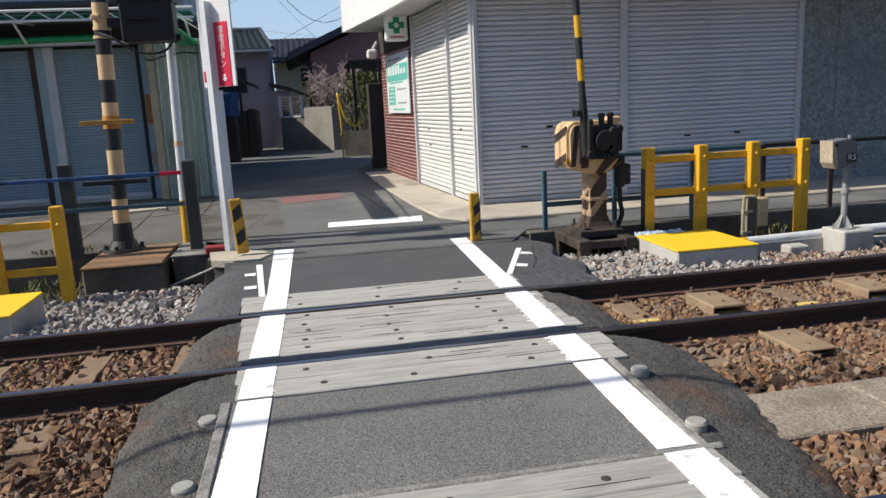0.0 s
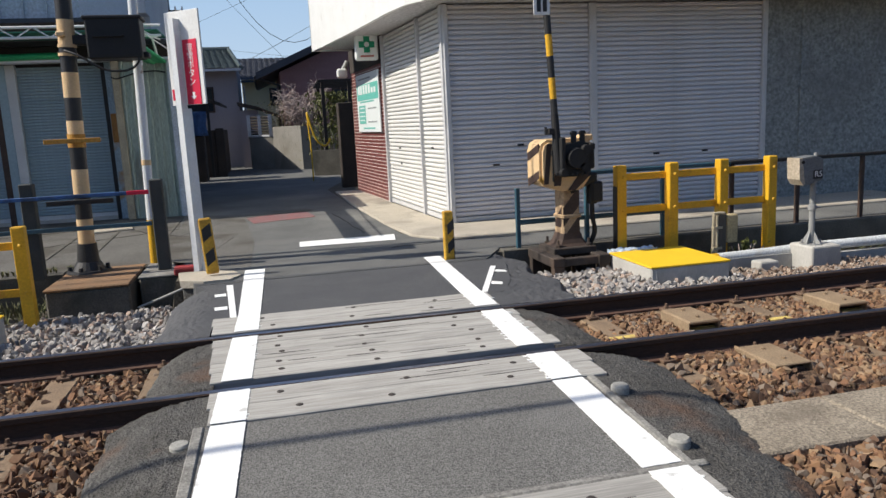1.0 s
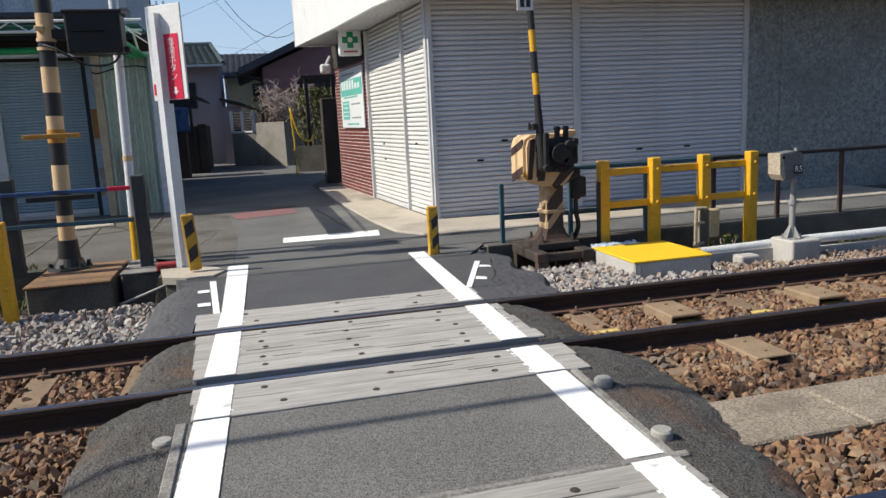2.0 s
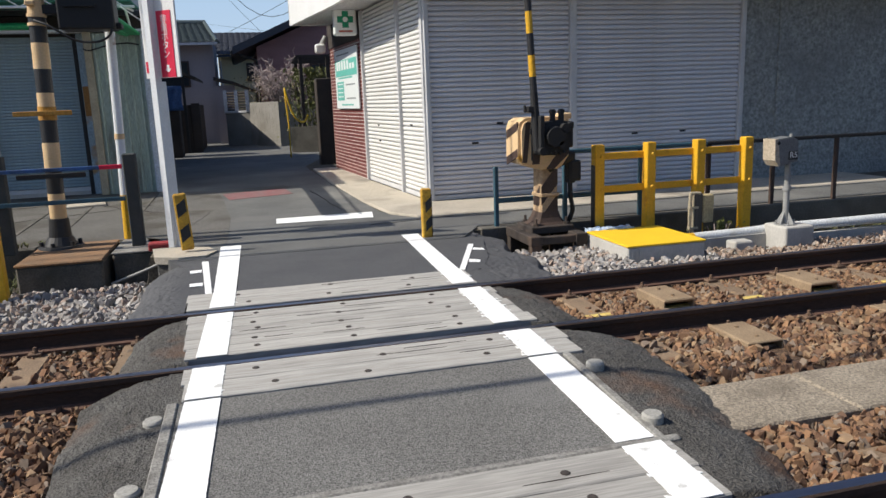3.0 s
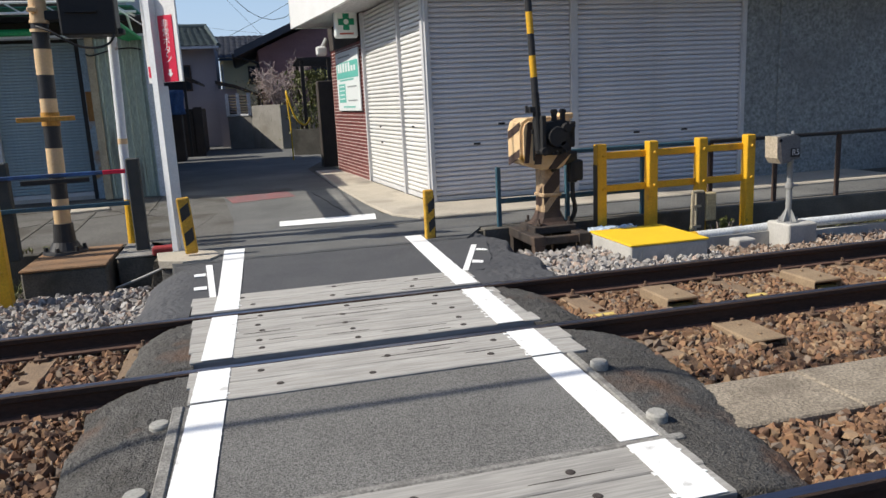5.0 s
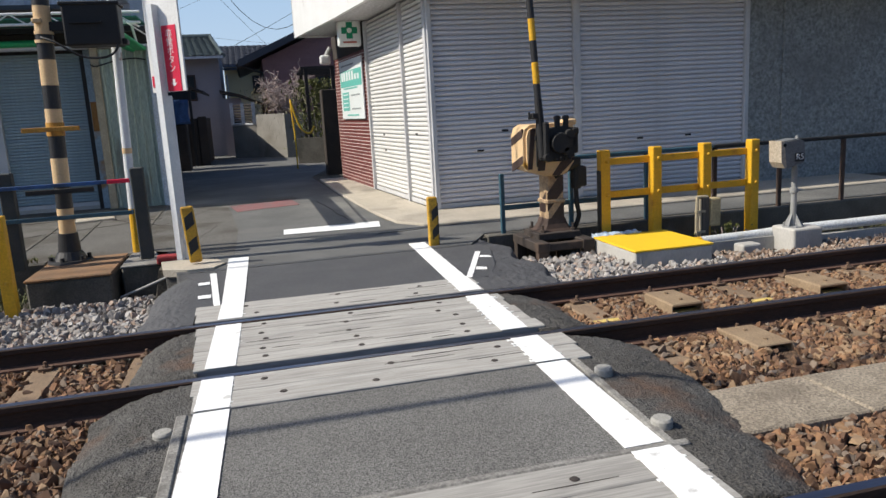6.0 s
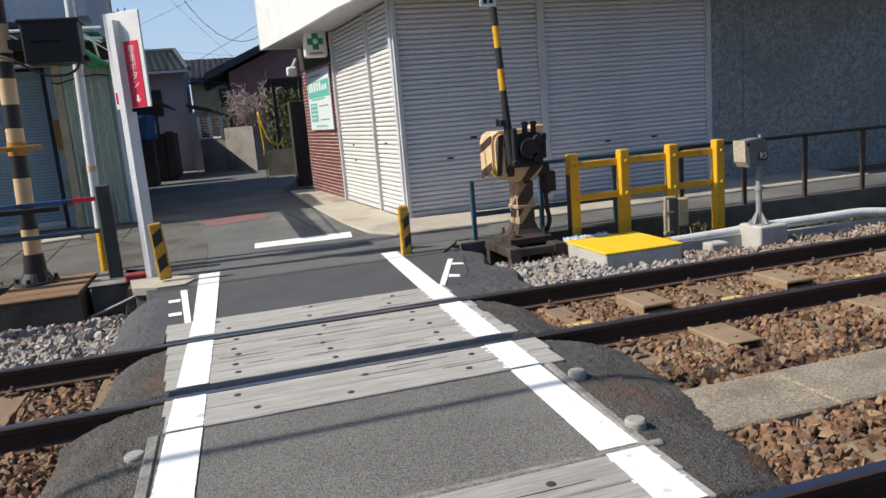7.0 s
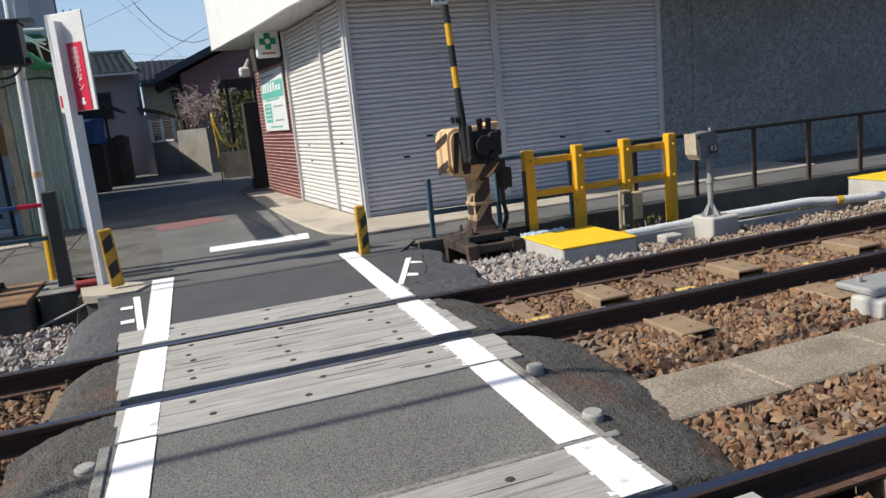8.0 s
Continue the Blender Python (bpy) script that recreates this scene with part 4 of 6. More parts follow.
bm = B()
bmesh.ops.create_grid(bm, x_segments=16, y_segments=8, size=0.5, matrix=Matrix.Translation((3.86, 6.76, 0.0)) @ Matrix.Diagonal((0.5, 0.16, 1, 1)))
for v in bm.verts:
    v.co.z = 0.015 + 0.03 * noise.noise(v.co * 14) + 0.02 * noise.noise(v.co * 31)
got = bmesh.ops.extrude_face_region(bm, geom=bm.faces[:])
bmesh.ops.translate(bm, vec=(0, 0, -0.06), verts=[g for g in got["geom"] if isinstance(g, bmesh.types.BMVert)])
single("plastic_sheet", bm, material("pale blue plastic", (0.42, 0.54, 0.68), 0.35, (0.60, 0.66, 0.72), 0.8, 12, 40, 0.2), "crumpled pale blue plastic sheet behind cable box", "plastic sheet")

# white cable trough
t = thing("cable_pipe", (4.3, 6.38, -0.22), "white round cable trough along the ballast", "pipe")
pts = [(-0.05, 0.0, 0.12), (1.0, 0.02, 0.13), (1.4, 0.02, 0.145), (2.2, -0.03, 0.155), (2.75, -0.05, 0.16), (2.95, -0.08, 0.15), (3.2, -0.12, 0.13), (3.85, -0.16, 0.11)]
bm = tube(B(), pts, 0.052, 14)
part("pipe", bm, PIPE, t, smooth=True)
bm = B()
box(bm, -0.05, 1.2, -0.05, 0.05, -0.2, 0.11)
box(bm, 1.3, 3.7, -0.10, -0.03, -0.2, 0.08)
part("base", bm, CONCRETE, t, "grey concrete bed")
for x, y, z in ((0.28, 0.003, 0.122), (3.2, -0.12, 0.13)):
    bm = B()
    rod(bm, (x - 0.05, y, z), (x + 0.05, y, z), 0.055, seg=14)
    part("tape_ring", bm, YELLOW, t, "yellow tape ring")
bm = B()
box(bm, 4.88, 5.10, 6.02, 6.18, -0.42, -0.10, 0.02, seg=2)
single("concrete_block", bm, CONCRETE, "small pale concrete block against the trough", "block")

# signal repeater marked R5
t = thing("track_indicator", (5.66, 6.2, -0.3), "grey cast indicator box on pipe and concrete block", "signal")
bm = B()
box(bm, -0.17, 0.18, -0.17, 0.18, -0.12, 0.30, 0.02, seg=2)
part("base_block", bm, CONCRETE, t, "pale concrete base")
bm = B()
rod(bm, (0, 0, 0.295), (0, 0, 0.31), 0.11, seg=16)
rod(bm, (0, 0, 0.30), (0, 0, 1.0), 0.03, seg=16)
rod(bm, (0, 0, 0.66), (0, 0, 0.71), 0.042, seg=16)
for k in range(4):
    a = k * math.pi / 2 + 0.4
    prof = [Vector((0.03 * math.cos(a), 0.03 * math.sin(a), 0.44)), Vector((0.1 * math.cos(a), 0.1 * math.sin(a), 0.31)), Vector((0.03 * math.cos(a), 0.03 * math.sin(a), 0.31))]
    side = Vector((-math.sin(a), math.cos(a), 0)) * 0.005
    va = [bm.verts.new(p + side) for p in prof]
    vb = [bm.verts.new(p - side) for p in prof]
    bm.faces.new(va), bm.faces.new(list(reversed(vb)))
    for i in range(3):
        bm.faces.new((va[i], vb[i], vb[(i + 1) % 3], va[(i + 1) % 3]))
for k in range(4):
    a = k * math.pi / 2 + 1.2
    rod(bm, (0.09 * math.cos(a), 0.09 * math.sin(a), 0.305), (0.09 * math.cos(a), 0.09 * math.sin(a), 0.35), 0.009, seg=6)
rod(bm, (0.0, -0.02, 0.685), (0.075, -0.03, 0.685), 0.012, seg=8)
bmesh.ops.translate(bm, vec=(-0.05, 0, 0), verts=bm.verts[:])
part("pole", bm, GREY_METAL, t)
bm = B()
prism(bm, [(-0.27, 0.985), (-0.285, 1.20), (-0.09, 1.225), (-0.01, 1.19), (0.0, 0.985), (-0.03, 0.97), (-0.09, 0.965), (-0.13, 0.935), (-0.235, 0.93)], -0.09, 0.09)
bmesh.ops.transform(bm, matrix=Matrix.Rotation(radians(90), 4, "X"), verts=bm.verts[:])
bmesh.ops.bevel(bm, geom=bm.edges[:], offset=0.01, segments=2, affect="EDGES")
# housing grey darkened to carry the shade on its front
hd = part("head", bm, material("shaded grey casting", (0.17, 0.175, 0.175), 0.6, (0.13, 0.135, 0.135), 0.7, 5, 70, 0.1), t, "grey cast housing")
# thin lighter shell: sun on the left face, put into its tan
bm = B()
prism(bm, [(-0.288, 0.99), (-0.298, 1.205), (-0.262, 1.207), (-0.225, 0.94), (-0.245, 0.93)], -0.093, 0.093)
bmesh.ops.transform(bm, matrix=Matrix.Rotation(radians(90), 4, "X"), verts=bm.verts[:])
part("end_cap", bm, material("sunlit tan casting", (0.45, 0.38, 0.29), 0.7, (0.36, 0.30, 0.22), 0.7, 8, 60, 0.2), hd, "tan left end, lightened as in sun")
bm = B()
rod(bm, (-0.05, -0.02, 1.21), (-0.05, -0.02, 1.25), 0.018, seg=10)
part("cap", bm, GREY_METAL, hd)
bm = B()
rod(bm, (-0.255, -0.093, 1.165), (-0.255, -0.098, 1.165), 0.018, seg=14)
part("lens", bm, HOLE, hd, "dark round lens")
bm = B()
box(bm, -0.13, -0.025, -0.102, -0.092, 0.99, 1.08, 0.002)
p = part("plate", bm, BLACK, t, "black number plate")
lettering("plate_text", "R5", 0.085, WHITE, p, (-0.077, -0.1035, 1.037), "white letters")

# weathered stake with a small tan box
t = thing("junction_post", (4.98, 6.88, -0.32), "weathered wooden stake with small tan junction box", "post")
bm = B()
box(bm, -0.04, 0.06, -0.05, 0.05, -0.14, 0.62, 0.01)
part("stake", bm, material("grey stake", (0.13, 0.11, 0.09), 0.9, (0.08, 0.07, 0.055), 0.8, 9, 60, 0.6, stretch=(3, 3, 0.3)), t)
bm = tube(B(), [(-0.095, -0.03, 0), (-0.09, -0.03, 0.56), (-0.06, -0.03, 0.62), (0.03, -0.05, 0.62)], 0.017)
tube(bm, [(-0.06, -0.05, 0), (-0.06, -0.05, 0.6)], 0.013)
for z in (0.22, 0.45):
    box(bm, -0.11, 0.0, -0.065, -0.02, z, z + 0.025)
part("conduit", bm, BEIGE, t, "dusty tan conduit")
bm = B()
box(bm, 0.065, 0.20, -0.06, 0.04, 0.28, 0.60, 0.02, seg=2)
part("box", bm, material("tan box", (0.45, 0.36, 0.20), 0.7), t, "tan junction box")


# ---- barrier machine ----
BASE_STEEL = material("greasy base steel", (0.055, 0.042, 0.034), 0.8, (0.03, 0.023, 0.019), 0.9, 6, 60, 0.4, stain=(0.10, 0.065, 0.045), stain_scale=4)
def barrier():
    t = thing("barrier_machine", (3.29, 7.08, -0.385), "crossing barrier machine striped cream and black, arm raised", "barrier")
    t.scale = (1.05, 1.05, 1.05)
    bm = B()
    for x0, x1, y0, y1 in ((-0.36, -0.23, -0.42, 0.3), (0.12, 0.25, -0.42, 0.3)):
        box(bm, x0, x1, y0, y1, 0.275, 0.37, 0.008)
    box(bm, -0.235, 0.125, -0.41, -0.34, 0.28, 0.36, 0.008)
    box(bm, -0.235, 0.125, 0.18, 0.29, 0.28, 0.36, 0.008)
    box(bm, -0.27, 0.19, -0.22, 0.2, 0.355, 0.43, 0.008)
    part("base_frame", bm, BASE_STEEL, t, "dark rusty base frame")
    for x, y in ((-0.295, -0.37), (0.185, -0.37), (-0.295, 0.25), (0.185, 0.25)):
        bm = B()
        box(bm, x - 0.055, x + 0.055, y - 0.045, y + 0.045, -0.17, 0.28, 0.006)
        part("leg", bm, BASE_STEEL, t)
    bm = B()
    rings = [(0.43, 0.19, 0.16), (0.455, 0.15, 0.135), (0.50, 0.122, 0.118), (0.56, 0.10, 0.11), (0.71, 0.096, 0.108), (0.72, 0.112, 0.12), (0.745, 0.112, 0.12), (0.755, 0.095, 0.108), (0.99, 0.095, 0.108)]
    loops = []
    for z, hx, hy in rings:
        loops.append([bm.verts.new((sx * hx + (-0.03), sy * hy, z)) for sx, sy in ((-1, -0.8), (-0.8, -1), (0.8, -1), (1, -0.8), (1, 0.8), (0.8, 1), (-0.8, 1), (-1, 0.8))])
    for a, b in zip(loops, loops[1:]):
        for k in range(8):
            bm.faces.new((a[k], a[(k + 1) % 8], b[(k + 1) % 8], b[k]))
    bm.faces.new(loops[-1])
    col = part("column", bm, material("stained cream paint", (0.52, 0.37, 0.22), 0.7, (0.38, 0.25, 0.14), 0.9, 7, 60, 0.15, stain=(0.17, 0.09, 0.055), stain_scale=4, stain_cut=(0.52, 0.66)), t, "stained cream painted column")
    for x, y in ((-0.2, -0.16), (0.13, -0.16), (-0.2, 0.14), (0.13, 0.14)):
        bm = B()
        rod(bm, (x, y, 0.425), (x, y, 0.455), 0.03, seg=6)
        rod(bm, (x, y, 0.445), (x, y, 0.505), 0.014, seg=8)
        part("anchor_bolt", bm, BASE_STEEL, t)
    bm = B()
    loops = [[bm.verts.new((sx * (hx + 0.004) - 0.03, sy * (hy + 0.004), z)) for sx, sy in ((-1, -0.8), (-0.8, -1), (0.8, -1), (1, -0.8), (1, 0.8), (0.8, 1), (-0.8, 1), (-1, 0.8))]
             for z, hx, hy in rings[:4]]
    for a, b in zip(loops, loops[1:]):
        for k in range(8):
            bm.faces.new((a[k], a[(k + 1) % 8], b[(k + 1) % 8], b[k]))
    part("foot", bm, BROWN_STEEL, col, "brown stained flared foot")
    # diagonal bands, thin shells over the column's face
    for z0, z1 in ((0.80, 1.04), (0.50, 0.74)):
        bm = B()
        v = [bm.verts.new(p) for p in ((-0.118, -0.1125, z0 - 0.17), (0.058, -0.1125, z0 + 0.04), (0.058, -0.1125, z1 + 0.0), (-0.118, -0.1125, z1 - 0.22))]
        w = [bm.verts.new(p.co + Vector((0, 0.008, 0))) for p in v]
        bm.faces.new(v), bm.faces.new(list(reversed(w)))
        for k in range(4):
            bm.faces.new((v[k], w[k], w[(k + 1) % 4], v[(k + 1) % 4]))
        part("band", bm, STRIPE, col, "brown black diagonal band")
        bm = B()
        v = [bm.verts.new(p) for p in ((-0.1285, -0.084, z0 - 0.16), (-0.1285, 0.084, z0 - 0.30), (-0.1285, 0.084, z1 - 0.36), (-0.1285, -0.084, z1 - 0.21))]
        w = [bm.verts.new(p.co + Vector((0.008, 0, 0))) for p in v]
        bm.faces.new(v), bm.faces.new(list(reversed(w)))
        for k in range(4):
            bm.faces.new((v[k], w[k], w[(k + 1) % 4], v[(k + 1) % 4]))
        part("band", bm, STRIPE, col, "brown black diagonal band")
    bm = B()
    prism(bm, [(-0.385, 1.12), (-0.385, 1.40), (-0.36, 1.48), (-0.30, 1.515), (0.14, 1.515), (0.16, 1.45), (0.16, 1.14), (0.08, 1.03), (0.03, 1.0), (-0.16, 1.0), (-0.34, 1.06)], -0.2, 0.2)
    bmesh.ops.transform(bm, matrix=Matrix.Rotation(radians(90), 4, "X"), verts=bm.verts[:])
    bmesh.ops.bevel(bm, geom=[e for e in bm.edges if abs(e.verts[0].co.y - e.verts[1].co.y) < 1e-5], offset=0.03, segments=2, affect="EDGES")
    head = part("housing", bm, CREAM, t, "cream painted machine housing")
    for quad in (((-0.352, 1.08), (-0.305, 1.08), (-0.262, 1.475), (-0.315, 1.475)), ((-0.25, 1.06), (-0.175, 1.06), (-0.125, 1.475), (-0.20, 1.475))):
        bm = B()
        v = [bm.verts.new((x, -0.2045, z)) for x, z in quad]
        w = [bm.verts.new(p.co + Vector((0, 0.012, 0))) for p in v]
        bm.faces.new(v), bm.faces.new(list(reversed(w)))
        for k in range(4):
            bm.faces.new((v[k], w[k], w[(k + 1) % 4], v[(k + 1) % 4]))
        part("band", bm, STRIPE, head, "brown black diagonal band")
    bm = B()
    prism(bm, [(-0.10, 1.006), (-0.02, 1.004), (0.145, 1.15), (0.145, 1.34), (0.06, 1.22)], -0.006, 0.006)
    bmesh.ops.transform(bm, matrix=Matrix.Translation((0, -0.2, 0)) @ Matrix.Rotation(radians(90), 4, "X"), verts=bm.verts[:])
    part("band", bm, STRIPE, head, "brown black diagonal band")
    for z in (1.14, 1.40):
        bm = B()
        v = [bm.verts.new((-0.3885, y, z2)) for y, z2 in ((-0.16, z), (0.16, z - 0.1), (0.16, z - 0.02), (-0.16, z + 0.08))]
        w = [bm.verts.new(p.co + Vector((0.012, 0, 0))) for p in v]
        bm.faces.new(v), bm.faces.new(list(reversed(w)))
        for k in range(4):
            bm.faces.new((v[k], w[k], w[(k + 1) % 4], v[(k + 1) % 4]))
        part("band", bm, STRIPE, head, "brown black side band")
    bm = B()
    box(bm, -0.262, -0.245, -0.215, -0.2, 1.10, 1.5, 0.004)
    box(bm, -0.275, -0.235, -0.222, -0.2, 1.36, 1.41, 0.004)
    part("latch", bm, DARK_STEEL, head, "dark latch strap")
    bm = B()
    prism(bm, [(-0.10, 1.20), (-0.06, 1.155), (0.10, 1.15), (0.19, 1.20), (0.205, 1.36), (0.17, 1.47), (0.10, 1.49), (-0.04, 1.47), (-0.10, 1.44)], 0.2, 0.34)
    bmesh.ops.transform(bm, matrix=Matrix.Rotation(radians(90), 4, "X"), verts=bm.verts[:])
    box(bm, -0.13, -0.075, -0.38, -0.2, 1.16, 1.54, 0.012)
    box(bm, 0.17, 0.235, -0.37, -0.22, 1.40, 1.47, 0.012)
    for x, z, r in ((0.04, 1.33, 0.105), (0.135, 1.41, 0.05), (0.10, 1.25, 0.04), (-0.1, 1.20, 0.04)):
        rod(bm, (x, -0.34, z), (x, -0.40, z), r, r * 0.9, 18)
    for k in range(7):
        rod(bm, (-0.1 + 0.045 * k, -0.36, 1.17 + 0.012 * (k % 2)), (-0.1 + 0.045 * k, -0.395, 1.17 + 0.012 * (k % 2)), 0.014, seg=6)
    for x in (0.035, 0.125):
        box(bm, x - 0.022, x + 0.022, -0.33, -0.27, 1.44, 1.57, 0.012)
        rod(bm, (x, -0.335, 1.57), (x, -0.265, 1.57), 0.024, seg=14)
    box(bm, 0.18, 0.24, -0.34, -0.16, 1.22, 1.44, 0.012)
    bmesh.ops.translate(bm, vec=(-0.11, 0, 0), verts=bm.verts[:])
    part("mechanism", bm, DARK_STEEL, t, "black greasy arm mechanism")
    bm = B()
    box(bm, 0.06, 0.19, -0.17, -0.05, 1.49, 1.55, 0.012)
    part("cap", bm, CREAM, t)
    bm = B()
    rod(bm, (-0.05, -0.1, 1.02), (0.2, -0.1, 1.12), 0.07, 0.06, 10)
    box(bm, 0.17, 0.25, -0.13, -0.03, 0.84, 1.16, 0.012)
    tube(bm, [(0.21, -0.08, 0.86), (0.215, -0.08, 0.70), (0.24, -0.07, 0.55), (0.20, -0.02, 0.40)], 0.025)
    box(bm, 0.19, 0.31, -0.14, -0.02, 0.86, 1.07, 0.02, seg=2)
    part("switch_box", bm, DARK_STEEL, t, "dark bracket and switch box")
    # raised arm
    a, b = Vector((-0.25, -0.3, 1.5)), Vector((-0.44, -0.3, 4.6))
    way = (b - a).normalized()
    bm = B()
    rod(bm, a - way * 0.30, a + way * 0.26, 0.045, 0.036, 14)
    box(bm, -0.34, -0.24, -0.33, -0.27, 1.57, 1.63, 0.008)
    rod(bm, (-0.36, -0.3, 1.57), (-0.36, -0.3, 1.64), 0.012)
    part("arm_holder", bm, DARK_STEEL, t, "dark arm holder with stub")
    z, k = 0.20, 0
    while z < 3.0:
        bm = B()
        rod(bm, a + way * z, a + way * (z + 0.205), 0.034 - 0.004 * z / 3, 0.034 - 0.004 * (z + 0.2) / 3, 14)
        part("arm_band", bm, YELLOW if k % 2 else BLACK, t, "yellow band of the arm" if k % 2 else "black band of the arm", smooth=False)
        z, k = z + 0.2, k + 1
    bm = B()
    c = a + way * 0.955
    box(bm, c.x - 0.16, c.x + 0.0, c.y - 0.05, c.y - 0.04, c.z + 0.22, c.z + 0.40, 0.003)
    tag = part("tag", bm, WHITE, t, "small white plate on the arm")
    for k in range(2):
        bm = B()
        box(bm, c.x - 0.13 + 0.06 * k, c.x - 0.09 + 0.06 * k, c.y - 0.054, c.y - 0.0505, c.z + 0.25, c.z + 0.36)
        part("printed_bar", bm, BLACK, tag, "black printed bar")


barrier()

# bollards
DIRTY_YELLOW = material("dirty yellow paint", (0.62, 0.36, 0.03), 0.65, (0.40, 0.20, 0.02), 0.9, 9, 60, 0.2, stain=(0.09, 0.055, 0.02), stain_scale=6, stain_cut=(0.55, 0.68))
t = thing("bollard", (1.955, 7.19, -0.02), "yellow and black warning bollard on the road edge", "bollard", "warning bollards")
bm = B()
box(bm, -0.055, 0.05, -0.04, 0.04, 0, 0.535, 0.015, seg=2)
p = part("body", bm, DIRTY_YELLOW, t)
for z in (0.10, 0.30):
    bm = B()
    v = [bm.verts.new(q) for q in ((-0.02, -0.0425, z - 0.02), (0.052, -0.0425, z + 0.05), (0.052, -0.0425, z + 0.16), (-0.02, -0.0425, z + 0.09))]
    w = [bm.verts.new(q.co + Vector((0, 0.01, 0))) for q in v]
    bm.faces.new(v), bm.faces.new(list(reversed(w)))
    for k in range(4):
        bm.faces.new((v[k], w[k], w[(k + 1) % 4], v[(k + 1) % 4]))
    part("band", bm, BLACK, p, "black band")
bm = B()
box(bm, 0.0495, 0.053, -0.038, 0.038, 0.02, 0.47)
part("band", bm, BLACK, p, "black side")

t = thing("bollard", (-0.475, 7.36, 0.04), "leaning yellow bollard with black diagonal bands", "bollard", "warning bollards")
t.rotation_euler = (0, radians(-3.5), 0)
bm = B()
box(bm, -0.062, 0.062, -0.035, 0.035, 0, 0.57, 0.018, seg=2)
p = part("body", bm, DIRTY_YELLOW, t)
for z in (0.08, 0.33):
    bm = B()
    v = [bm.verts.new(q) for q in ((-0.04, -0.0375, z), (0.05, -0.0375, z + 0.06), (0.05, -0.0375, z + 0.19), (-0.04, -0.0375, z + 0.13))]
    w = [bm.verts.new(q.co + Vector((0, 0.01, 0))) for q in v]
    bm.faces.new(v), bm.faces.new(list(reversed(w)))
    for k in range(4):
        bm.faces.new((v[k], w[k], w[(k + 1) % 4], v[(k + 1) % 4]))
    part("band", bm, BLACK, p, "black band")
bm = B()
prism(bm, [(-0.78, 7.2), (-0.55, 7.08), (-0.3, 7.08), (-0.2, 7.3), (-0.28, 7.52), (-0.55, 7.68), (-0.85, 7.68)], -0.05, 0.02)
single("bollard_pad", bm, APRON, "chipped concrete pad under the leaning bollard", "pad")
bm = B()
prism(bm, [(-0.76, 7.22), (-0.54, 7.10), (-0.31, 7.10), (-0.22, 7.3), (-0.29, 7.51), (-0.55, 7.67), (-0.83, 7.67)], -0.5, -0.05)
structure("pavement_edge", bm, ASPHALT_SHOULDER, "dark broken pavement edge under the pad", "pavement")

# ---- alarm post ----
t = thing("alarm_post", (-1.855, 8.36, 0.0), "crossing alarm post banded black and faded yellow", "alarm post")
lean = Vector((0.03, 0, 1)).normalized()


def up(z):
    return lean * z


cuts = [0.31, 0.588, 0.841, 1.127, 1.362, 1.641, 1.882, 2.143, 2.396, 2.68, 2.95, 3.25]
for k, (a, b) in enumerate(zip(cuts, cuts[1:])):
    bm = rod(B(), up(a), up(b), 0.083, seg=24)
    part("band", bm, BLACK if k % 2 else CREAM, t, "black band" if k % 2 else "faded yellow band", smooth=False)
bm = B()
rod(bm, up(0.0), up(0.03), 0.23, 0.22, 24)
rod(bm, up(0.03), up(0.12), 0.17, 0.125, 24)
rod(bm, up(0.12), up(0.32), 0.115, 0.098, 24)
for k in range(6):
    a = k * math.pi / 3 + 0.3
    rod(bm, (0.19 * math.cos(a), 0.19 * math.sin(a), 0.02), (0.19 * math.cos(a), 0.19 * math.sin(a), 0.075), 0.022, seg=6)
part("flange", bm, BLACK, t, "black cast flange with bolts")
bm = B()
rod(bm, up(2.40), up(2.43), 0.093, seg=24)
rod(bm, up(2.31), up(2.34), 0.095, seg=24)
box(bm, 0.0, 0.09, -0.13, -0.06, 2.50, 2.55, 0.01)
part("clamp", bm, CREAM, t, "clamp ring")
bm = B()
box(bm, -0.26, 0.30, -0.11, -0.085, 1.405, 1.455, 0.004)
rod(bm, up(1.36), up(1.50), 0.09, seg=24)
part("cross_bar", bm, material("rusty yellow", (0.50, 0.26, 0.04), 0.7, (0.34, 0.15, 0.03), 0.8, 9, 60, 0.2), t, "rusty yellow cross bar")
bm = B()
box(bm, 0.29, 0.83, -0.16, 0.16, 2.26, 2.69, 0.02, seg=2)
box(bm, 0.27, 0.85, -0.17, 0.17, 2.66, 2.70, 0.01)
box(bm, 0.36, 0.66, -0.2, -0.15, 2.48, 2.50)
box(bm, 0.05, 0.3, -0.05, 0.05, 2.42, 2.52, 0.01)
box(bm, 0.76, 0.88, -0.08, 0.08, 2.27, 2.33, 0.01)
part("lamp_box", bm, material("soot black housing", (0.006, 0.006, 0.007), 0.6, (0.01, 0.01, 0.011), 0.6, 9, 60, 0.05), t, "black lamp housing seen from behind")
bm = tube(B(), [(0.06, -0.1, 2.36), (0.2, -0.16, 2.30), (0.42, -0.18, 2.16), (0.58, -0.17, 2.13), (0.7, -0.16, 2.15), (0.78, -0.15, 2.22), (0.79, -0.14, 2.32)], 0.012)
part("cable", bm, CABLE, t, "black looping cable", smooth=True)

